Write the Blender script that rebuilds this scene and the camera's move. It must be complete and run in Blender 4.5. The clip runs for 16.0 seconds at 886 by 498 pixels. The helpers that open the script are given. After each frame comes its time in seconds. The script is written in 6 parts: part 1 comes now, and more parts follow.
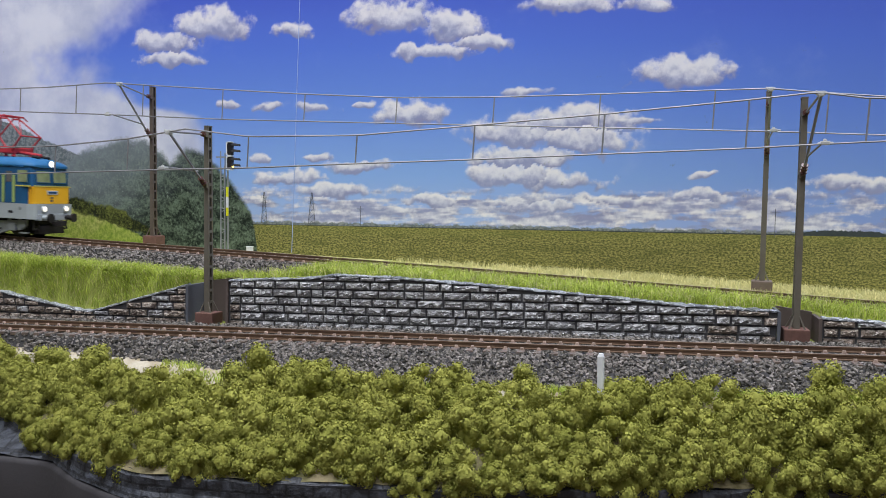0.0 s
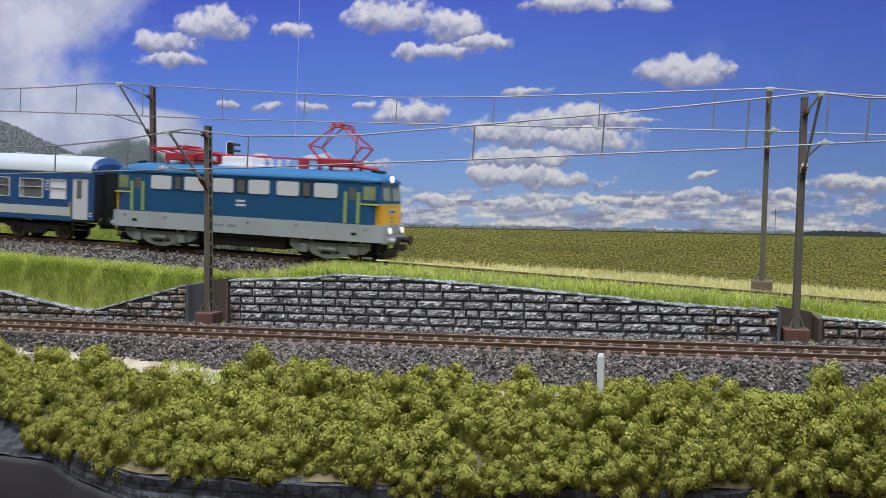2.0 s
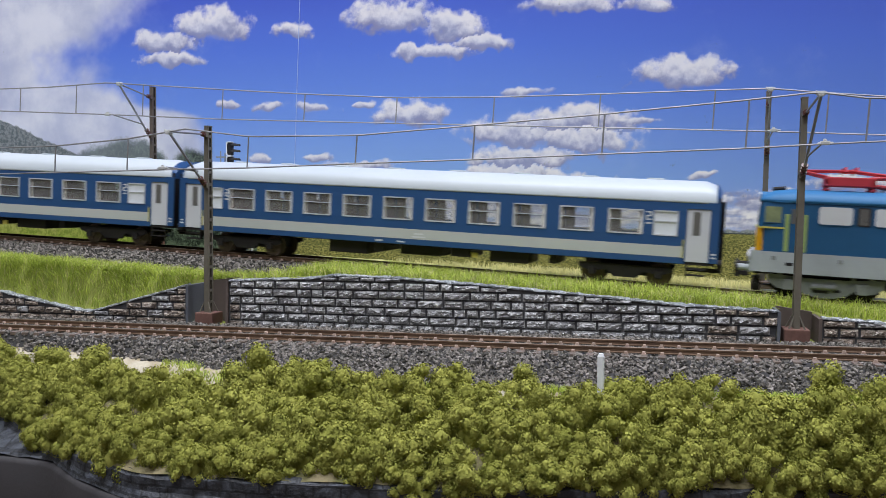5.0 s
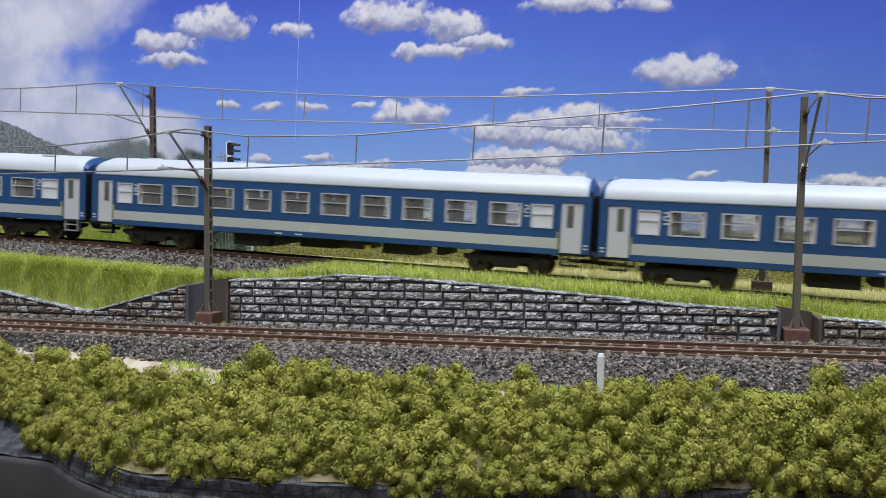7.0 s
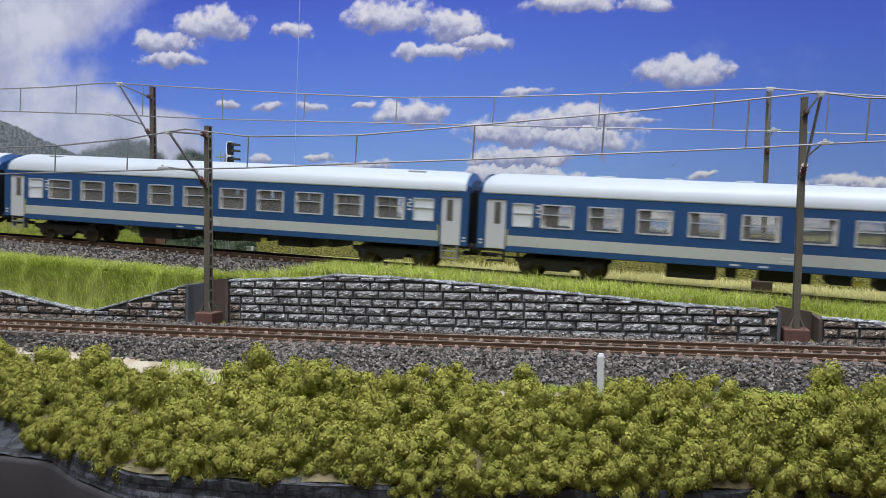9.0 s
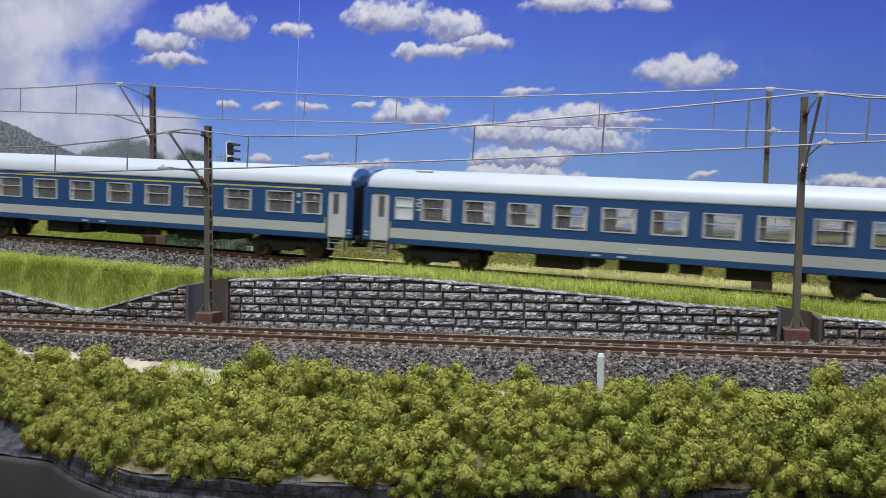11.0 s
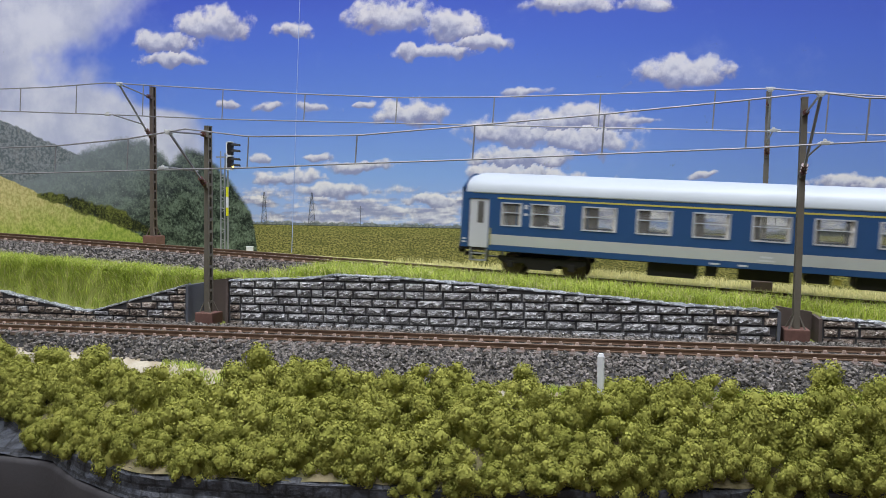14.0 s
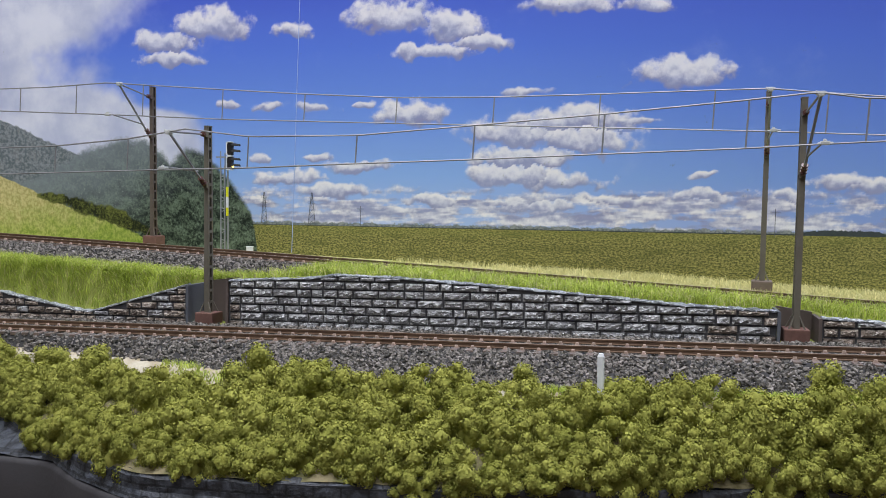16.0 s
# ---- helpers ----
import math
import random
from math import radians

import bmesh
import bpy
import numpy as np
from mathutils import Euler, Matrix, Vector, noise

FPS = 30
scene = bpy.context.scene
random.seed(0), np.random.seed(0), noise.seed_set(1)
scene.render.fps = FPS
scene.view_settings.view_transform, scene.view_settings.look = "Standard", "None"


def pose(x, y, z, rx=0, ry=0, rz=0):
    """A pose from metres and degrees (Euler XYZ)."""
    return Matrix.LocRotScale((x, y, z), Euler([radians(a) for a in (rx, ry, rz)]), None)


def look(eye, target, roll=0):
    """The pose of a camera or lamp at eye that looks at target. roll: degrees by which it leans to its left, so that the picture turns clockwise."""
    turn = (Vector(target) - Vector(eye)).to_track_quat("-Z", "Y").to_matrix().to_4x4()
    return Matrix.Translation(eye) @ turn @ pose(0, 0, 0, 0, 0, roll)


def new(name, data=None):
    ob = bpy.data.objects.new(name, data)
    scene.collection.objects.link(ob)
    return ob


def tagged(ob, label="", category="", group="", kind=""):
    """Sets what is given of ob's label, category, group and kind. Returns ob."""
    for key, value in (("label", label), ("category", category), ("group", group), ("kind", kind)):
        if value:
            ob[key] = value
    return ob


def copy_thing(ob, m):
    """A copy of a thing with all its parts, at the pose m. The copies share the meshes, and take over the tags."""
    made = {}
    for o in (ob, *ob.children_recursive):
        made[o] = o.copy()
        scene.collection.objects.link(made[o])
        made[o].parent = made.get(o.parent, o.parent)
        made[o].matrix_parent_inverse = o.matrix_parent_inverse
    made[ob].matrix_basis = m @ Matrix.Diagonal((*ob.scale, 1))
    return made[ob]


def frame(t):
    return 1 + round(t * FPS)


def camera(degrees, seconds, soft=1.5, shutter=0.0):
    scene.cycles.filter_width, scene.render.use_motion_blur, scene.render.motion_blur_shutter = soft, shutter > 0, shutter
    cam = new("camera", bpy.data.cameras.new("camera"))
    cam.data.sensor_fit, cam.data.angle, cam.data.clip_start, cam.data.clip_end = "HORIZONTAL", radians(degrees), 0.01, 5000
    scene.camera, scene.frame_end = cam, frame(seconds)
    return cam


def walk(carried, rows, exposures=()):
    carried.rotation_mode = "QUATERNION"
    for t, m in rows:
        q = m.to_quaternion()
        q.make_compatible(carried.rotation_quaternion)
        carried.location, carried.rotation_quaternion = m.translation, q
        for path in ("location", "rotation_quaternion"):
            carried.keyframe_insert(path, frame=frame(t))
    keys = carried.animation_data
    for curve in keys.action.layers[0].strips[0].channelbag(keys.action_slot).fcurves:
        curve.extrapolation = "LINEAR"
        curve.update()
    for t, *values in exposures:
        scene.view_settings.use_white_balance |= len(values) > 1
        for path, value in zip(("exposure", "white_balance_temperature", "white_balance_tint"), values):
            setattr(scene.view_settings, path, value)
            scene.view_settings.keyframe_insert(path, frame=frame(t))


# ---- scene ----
import functools

# A model railway in scale 1:87: all measures below are millimetres of the model.
MM = 0.001
cam = camera(57.46, 16.0, soft=0.8, shutter=0.5)
EYE = Vector((0, 0, 34.9 * MM))
AIM = look(EYE, EYE + Vector((0, math.cos(radians(3.42)), -math.sin(radians(3.42)))), 0.78)
walk(cam, [(0.0, AIM), (16.0, AIM)], [(0.0, 0.0), (16.0, 0.0)])

# ---------------------------------------------------------------- light
world = bpy.data.worlds.new("room_light")
scene.world = world
world.use_nodes = True
world.node_tree.nodes["Background"].inputs[0].default_value = (0.9, 0.95, 1.0, 1)
world.node_tree.nodes["Background"].inputs[1].default_value = 0.1


def area_lamp(name, at, aim, sx, sy, watts, colour):
    data = bpy.data.lights.new(name, "AREA")
    data.shape, data.size, data.size_y, data.energy, data.color = "RECTANGLE", sx * MM, sy * MM, watts, colour
    ob = new(name, data)
    ob.matrix_world = look(Vector(at) * MM, Vector(aim) * MM)
    return ob


area_lamp("ceiling_lamp", (120, 190, 1130), (60, 400, 0), 1500, 300, 22, (0.945, 0.975, 1.065))
area_lamp("ceiling_lamp", (-300, -680, 1250), (0, 400, 20), 1200, 500, 11.2, (0.945, 0.975, 1.065))

# ---------------------------------------------------------------- materials


def srgb(r, g, b):
    return tuple(((c / 255 + 0.055) / 1.055) ** 2.4 if c > 10 else c / 255 / 12.92 for c in (r, g, b)) + (1,)


def nodes_of(name):
    m = bpy.data.materials.new(name)
    m.use_nodes = True
    return m, m.node_tree.nodes, m.node_tree.links


def noise_of(nd, ln, vec, scale, detail=4.0, rough=0.6):
    n = nd.new("ShaderNodeTexNoise")
    n.inputs["Scale"].default_value, n.inputs["Detail"].default_value, n.inputs["Roughness"].default_value = scale, detail, rough
    if vec is not None:
        ln.new(vec, n.inputs["Vector"])
    return n.outputs["Fac"]


def math_of(nd, ln, op, a, b=None, clamp=False):
    n = nd.new("ShaderNodeMath")
    n.operation, n.use_clamp = op, clamp
    for i, v in enumerate((a, b)):
        if v is None:
            continue
        if isinstance(v, (int, float)):
            n.inputs[i].default_value = v
        else:
            ln.new(v, n.inputs[i])
    return n.outputs[0]


def mix_of(nd, ln, fac, a, b, mode="MIX"):
    n = nd.new("ShaderNodeMix")
    n.data_type, n.blend_type = "RGBA", mode
    for sock, v in ((n.inputs[0], fac), (n.inputs[6], a), (n.inputs[7], b)):
        if isinstance(v, (int, float)):
            sock.default_value = v
        elif isinstance(v, tuple):
            sock.default_value = v
        else:
            ln.new(v, sock)
    return n.outputs[2]


def step_of(nd, ln, v, lo, hi):
    n = nd.new("ShaderNodeMapRange")
    n.interpolation_type = "SMOOTHSTEP"
    ln.new(v, n.inputs[0])
    n.inputs[1].default_value, n.inputs[2].default_value = lo, hi
    return n.outputs[0]


def paint(name, base, second=None, rough=0.5, metal=0.0, coarse=60.0, fine=900.0, relief=0.05, vary=0.0, spec=0.5, dirt=0.35, island=False):
    """Two-scale surface: base and second colour by coarse noise, grain by fine noise, relief from the fine one."""
    m, nd, ln = nodes_of(name)
    b = nd["Principled BSDF"]
    second = second or tuple(c * 0.72 for c in base[:3]) + (1,)
    tc = nd.new("ShaderNodeTexCoord")
    oi = nd.new("ShaderNodeObjectInfo")
    off = nd.new("ShaderNodeVectorMath")
    off.operation = "MULTIPLY_ADD"
    comb = nd.new("ShaderNodeCombineXYZ")
    for i in range(3):
        ln.new(oi.outputs["Random"], comb.inputs[i])
    ln.new(comb.outputs[0], off.inputs[0])
    off.inputs[1].default_value = (0.37, 0.91, 0.53)
    ln.new(tc.outputs["Object"], off.inputs[2])
    v = off.outputs[0]
    n1, n2 = noise_of(nd, ln, v, coarse, 5), noise_of(nd, ln, v, fine, 3)
    f = math_of(nd, ln, "ADD", math_of(nd, ln, "MULTIPLY", step_of(nd, ln, n1, 0.3, 0.75), 0.65), math_of(nd, ln, "MULTIPLY", n2, 0.35))
    col = mix_of(nd, ln, math_of(nd, ln, "MULTIPLY", f, dirt * 2, True), base, second)
    if vary > 0:
        src = oi.outputs["Random"]
        if island:
            src = nd.new("ShaderNodeNewGeometry").outputs["Random Per Island"]
        hsv = nd.new("ShaderNodeHueSaturation")
        ln.new(col, hsv.inputs["Color"])
        ln.new(math_of(nd, ln, "ADD", math_of(nd, ln, "MULTIPLY", src, 2 * vary), 1 - vary), hsv.inputs["Value"])
        ln.new(math_of(nd, ln, "ADD", math_of(nd, ln, "MULTIPLY", src, -0.06 * vary), 0.5 + 0.03 * vary), hsv.inputs["Hue"])
        col = hsv.outputs[0]
    ln.new(col, b.inputs["Base Color"])
    ln.new(math_of(nd, ln, "ADD", math_of(nd, ln, "MULTIPLY", n2, 0.25), rough - 0.12), b.inputs["Roughness"])
    b.inputs["Metallic"].default_value = metal
    b.inputs["Specular IOR Level"].default_value = spec
    if relief > 0:
        bp = nd.new("ShaderNodeBump")
        bp.inputs["Strength"].default_value, bp.inputs["Distance"].default_value = 0.6, relief * MM
        ln.new(n2, bp.inputs["Height"])
        ln.new(bp.outputs[0], b.inputs["Normal"])
    return m


def glow(name, colour, strength):
    m, nd, ln = nodes_of(name)
    b = nd["Principled BSDF"]
    b.inputs["Base Color"].default_value = colour
    b.inputs["Emission Color"].default_value, b.inputs["Emission Strength"].default_value = colour, strength
    return m


def pane_glass(name, tint, rough=0.05):
    m, nd, ln = nodes_of(name)
    b = nd["Principled BSDF"]
    b.inputs["Base Color"].default_value, b.inputs["Roughness"].default_value = tint, rough
    b.inputs["Transmission Weight"].default_value, b.inputs["IOR"].default_value = 0.93, 1.1
    return m


M = dict(
    loco_blue=paint("loco_blue_paint", srgb(30, 84, 125), srgb(26, 72, 108), 0.42, relief=0.02, dirt=0.3),
    roof_blue=paint("loco_roof_blue", srgb(38, 108, 158), srgb(32, 94, 138), 0.62, relief=0.02, dirt=0.3),
    loco_grey=paint("loco_skirt_grey", srgb(168, 175, 178), srgb(146, 152, 154), 0.5, relief=0.02, dirt=0.35),
    bogie_grey=paint("bogie_grey", srgb(140, 145, 144), srgb(100, 102, 100), 0.6, coarse=150, relief=0.05),
    yellow=paint("warning_yellow", srgb(246, 186, 40), srgb(232, 170, 30), 0.45, relief=0.01, dirt=0.2),
    pale_yellow=paint("pale_yellow_trim", srgb(206, 194, 92), srgb(184, 172, 78), 0.5, relief=0.01),
    rail_yellow=paint("handrail_green_yellow", srgb(150, 172, 104), srgb(132, 152, 90), 0.5, relief=0.01),
    red=paint("pantograph_red", srgb(190, 54, 62), srgb(160, 38, 46), 0.5, relief=0.02),
    silver=paint("window_silver", srgb(205, 207, 208), srgb(190, 192, 193), 0.35, relief=0.01, dirt=0.2),
    brown_pane=paint("brown_pane", srgb(104, 102, 98), srgb(78, 76, 74), 0.3, relief=0.01),
    cab_pane=paint("cab_pane", srgb(150, 160, 116), srgb(74, 84, 74), 0.12, coarse=140, relief=0.0),
    black=paint("underframe_black", srgb(24, 23, 23), srgb(42, 36, 32), 0.7, coarse=120, relief=0.06),
    rubber=paint("gangway_rubber", srgb(26, 27, 32), srgb(16, 17, 20), 0.75, relief=0.03),
    frame=paint("window_frame_grey", srgb(206, 210, 214), srgb(184, 188, 193), 0.35, metal=0.2, relief=0.01, dirt=0.25),
    white=paint("white_plastic", srgb(232, 234, 236), srgb(214, 216, 218), 0.45, relief=0.01, dirt=0.2),
    coach_blue=paint("coach_blue_paint", srgb(40, 80, 128), srgb(34, 70, 114), 0.42, relief=0.015, dirt=0.25),
    coach_stripe=paint("coach_grey_stripe", srgb(186, 190, 186), srgb(172, 175, 170), 0.5, relief=0.01, dirt=0.25),
    coach_roof=paint("coach_silver_roof", srgb(189, 197, 202), srgb(174, 182, 188), 0.45, coarse=40, relief=0.01, dirt=0.2),
    door_grey=paint("door_light_grey", srgb(202, 204, 208), srgb(188, 190, 194), 0.45, relief=0.01, dirt=0.2),
    inside=paint("interior_beige", srgb(150, 132, 116), srgb(120, 104, 90), 0.7, relief=0.02),
    seat=paint("seat_brown", srgb(104, 78, 68), srgb(80, 58, 50), 0.8, relief=0.04),
    curtain=paint("curtain_beige", srgb(222, 216, 208), srgb(196, 188, 178), 0.8, coarse=400, relief=0.1),
    glass=pane_glass("coach_glass", (0.86, 0.86, 0.83, 1)),
    frosted=paint("frosted_pane", srgb(222, 226, 230), srgb(208, 212, 218), 0.3, relief=0.0, dirt=0.2),
    rail=paint("rusty_rail", srgb(116, 92, 72), srgb(84, 64, 50), 0.55, metal=0.15, coarse=90, fine=1500, relief=0.06, dirt=0.5),
    rail_head=paint("worn_rail_head", srgb(168, 150, 134), srgb(140, 118, 100), 0.35, metal=0.7, coarse=200, relief=0.02),
    sleeper=paint("sleeper_brown", srgb(118, 104, 94), srgb(90, 78, 70), 0.8, coarse=200, relief=0.12, vary=0.2),
    chair=paint("rail_chair_pink", srgb(204, 182, 168), srgb(156, 132, 118), 0.75, coarse=300, relief=0.1, vary=0.2),
    mast=paint("mast_grey_green", srgb(112, 108, 96), srgb(92, 84, 72), 0.6, coarse=120, relief=0.06, dirt=0.4),
    mast_dark=paint("mast_rust_brown", srgb(100, 92, 82), srgb(84, 66, 56), 0.65, coarse=120, relief=0.06, dirt=0.45),
    footing=paint("footing_red_brown", srgb(122, 88, 78), srgb(92, 66, 58), 0.8, coarse=160, relief=0.12, dirt=0.45),
    footing_grey=paint("footing_grey_brown", srgb(122, 108, 98), srgb(100, 86, 76), 0.8, coarse=160, relief=0.12, dirt=0.4),
    insulator=paint("insulator_brown", srgb(96, 60, 52), srgb(72, 44, 38), 0.35, relief=0.03),
    wire=paint("wire_grey", srgb(156, 156, 158), srgb(120, 119, 120), 0.5, metal=0.3, coarse=100, relief=0.02),
    clamp=paint("clamp_light_grey", srgb(196, 198, 196), srgb(170, 172, 170), 0.45, relief=0.03),
    mortar=paint("joint_dark_grey", srgb(78, 78, 81), srgb(54, 54, 57), 0.7, coarse=200, relief=0.2),
    niche=paint("niche_concrete_grey", srgb(104, 108, 116), srgb(84, 86, 92), 0.6, coarse=80, relief=0.1),
    niche_brown=paint("niche_concrete_brown", srgb(104, 92, 86), srgb(84, 74, 70), 0.7, coarse=80, relief=0.1),
    ballast=paint("ballast_stone", srgb(128, 123, 116), srgb(56, 54, 51), 0.7, coarse=500, fine=2500, relief=0.1, vary=0.8, island=True, spec=0.25),
    foliage=paint("foam_foliage", srgb(174, 174, 90), srgb(122, 127, 54), 0.95, coarse=110, fine=1500, relief=0.0, vary=0.13, island=True, spec=0.1, dirt=0.45),
    grass=paint("grass_fibre", srgb(192, 206, 100), srgb(144, 162, 62), 0.8, coarse=60, fine=300, relief=0.0, vary=0.42, island=True, spec=0.2),
    dry_grass=paint("dry_grass_fibre", srgb(226, 220, 168), srgb(196, 192, 128), 0.85, coarse=60, fine=300, relief=0.0, vary=0.28, island=True, spec=0.2),
    fascia=paint("fascia_dark_grey", srgb(62, 60, 62), srgb(52, 50, 52), 0.7, coarse=40, relief=0.15, dirt=0.3),
    plaster=paint("bare_plaster", srgb(208, 200, 182), srgb(172, 164, 146), 0.9, coarse=80, relief=0.4, dirt=0.4),
    signal_black=paint("signal_black", srgb(22, 22, 24), srgb(34, 34, 36), 0.5, relief=0.01),
    lattice=paint("lattice_grey", srgb(150, 154, 156), srgb(118, 122, 122), 0.55, relief=0.02),
    room=paint("room_white_wall", srgb(214, 212, 206), srgb(204, 202, 196), 0.9, coarse=3, fine=40, relief=0.2),
    room_floor=paint("room_floor_brown", srgb(140, 112, 84), srgb(116, 92, 68), 0.6, coarse=6, fine=80, relief=0.1),
    lamp_white=glow("headlight_white", (1.0, 0.93, 0.78, 1), 1.3),
    lamp_yellow=glow("signal_yellow_light", (1.0, 0.72, 0.1, 1), 4.0),
    stripe_yellow=paint("mast_plate_yellow", srgb(236, 236, 40), srgb(220, 220, 30), 0.5, relief=0.0),
    print_line=paint("printed_dark_line", srgb(92, 96, 108), srgb(78, 82, 92), 0.8, relief=0.0),
    print_seam=paint("print_joint_pale", srgb(170, 190, 232), srgb(150, 172, 224), 0.8, relief=0.0),
)



def let_light_through(m, share):
    """Thin foam and fibres pass some light on: mixes a translucent shader with the surface."""
    nd, ln = m.node_tree.nodes, m.node_tree.links
    b, out = nd["Principled BSDF"], nd["Material Output"]
    tr, mx = nd.new("ShaderNodeBsdfTranslucent"), nd.new("ShaderNodeMixShader")
    ln.new(b.inputs["Base Color"].links[0].from_socket, tr.inputs["Color"])
    mx.inputs[0].default_value = share
    ln.new(b.outputs[0], mx.inputs[1])
    ln.new(tr.outputs[0], mx.inputs[2])
    ln.new(mx.outputs[0], out.inputs["Surface"])


for thin, share in (("foliage", 0.08), ("grass", 0.35), ("dry_grass", 0.35)):
    let_light_through(M[thin], share)

# ---------------------------------------------------------------- mesh helpers (millimetres in)


def part(name, bm, material, parent, label=""):
    me = bpy.data.meshes.new(name)
    bmesh.ops.recalc_face_normals(bm, faces=bm.faces[:])
    for v in bm.verts:
        v.co *= MM
    bm.to_mesh(me)
    bm.free()
    me.materials.append(M[material] if isinstance(material, str) else material)
    ob = new(name, me)
    if parent is not None:
        ob.parent = parent
    return tagged(ob, label) if label else ob


def again(ob, m):
    """One more part on the same mesh as ob, with the same parent and children."""
    return copy_thing(ob, m)


def box(bm, x0, x1, y0, y1, z0, z1, bevel=0.0):
    vs = [bm.verts.new(c) for c in ((x0, y0, z0), (x1, y0, z0), (x1, y1, z0), (x0, y1, z0), (x0, y0, z1), (x1, y0, z1), (x1, y1, z1), (x0, y1, z1))]
    fs = [bm.faces.new([vs[i] for i in q]) for q in ((3, 2, 1, 0), (4, 5, 6, 7), (0, 1, 5, 4), (1, 2, 6, 5), (2, 3, 7, 6), (3, 0, 4, 7))]
    if bevel > 0:
        es = list({e for f in fs for e in f.edges})
        bmesh.ops.bevel(bm, geom=es, offset=bevel, segments=2, affect="EDGES", profile=0.6)
    return bm


def boxes(*rows, bevel=0.0):
    bm = bmesh.new()
    for r in rows:
        box(bm, *r, bevel=bevel)
    return bm


def rounded(x0, x1, y0, y1, z0, z1, r, n=4):
    """A flat plate in the side's plane with rounded corners."""
    ring = []
    for cx, cz, a0 in ((x1 - r, z1 - r, 0), (x0 + r, z1 - r, 90), (x0 + r, z0 + r, 180), (x1 - r, z0 + r, 270)):
        ring += [(cx + r * math.cos(radians(a0 + 90 * k / n)), cz + r * math.sin(radians(a0 + 90 * k / n))) for k in range(n + 1)]
    return loft([[Vector((x, y, z)) for x, z in ring] for y in (y0, y1)])


def rod(bm, a, b, r, n=6):
    a, b = Vector(a), Vector(b)
    q = (b - a).to_track_quat("Z", "Y").to_matrix().to_4x4()
    mid = Matrix.Translation((a + b) / 2) @ q
    bmesh.ops.create_cone(bm, cap_ends=True, segments=n, radius1=r, radius2=r, depth=(b - a).length, matrix=mid)
    return bm


def rods(*rows, n=6):
    bm = bmesh.new()
    for a, b, r in rows:
        rod(bm, a, b, r, n)
    return bm


def loft(rings, closed=True, caps=True):
    """A skin over rings of equally many points."""
    bm = bmesh.new()
    vs = [[bm.verts.new(c) for c in ring] for ring in rings]
    n = len(rings[0])
    for a, b in zip(vs, vs[1:]):
        for i in range(n if closed else n - 1):
            bm.faces.new((a[i], a[(i + 1) % n], b[(i + 1) % n], b[i]))
    if caps and closed:
        bm.faces.new(vs[0][::-1])
        bm.faces.new(vs[-1])
    return bm


def tube(points, r, n=6):
    """A wire of radius r through the points."""
    rings = []
    for i, c in enumerate(points):
        d = (Vector(points[min(i + 1, len(points) - 1)]) - Vector(points[max(i - 1, 0)])).normalized()
        u = d.cross(Vector((0, 0, 1))).normalized()
        v = u.cross(d)
        rings.append([Vector(c) + (u * math.cos(6.2832 * k / n) + v * math.sin(6.2832 * k / n)) * r for k in range(n)])
    return loft(rings)


def soup(name, verts, faces, material, parent=None):
    """A mesh from arrays of vertices and faces."""
    me = bpy.data.meshes.new(name)
    me.from_pydata((np.asarray(verts) * MM).tolist(), [], np.asarray(faces).tolist())
    me.materials.append(M[material] if isinstance(material, str) else material)
    ob = new(name, me)
    if parent is not None:
        ob.parent = parent
    return ob


def empty(name, label, category, group="", kind="", m=None):
    ob = tagged(new(name), label, category, group, kind)
    ob.empty_display_size = 0.01
    if m is not None:
        ob.matrix_world = m
    return ob


def place(x, y, z, rx=0, ry=0, rz=0):
    return pose(x * MM, y * MM, z * MM, rx, ry, rz)


# ---------------------------------------------------------------- the two tracks in plan


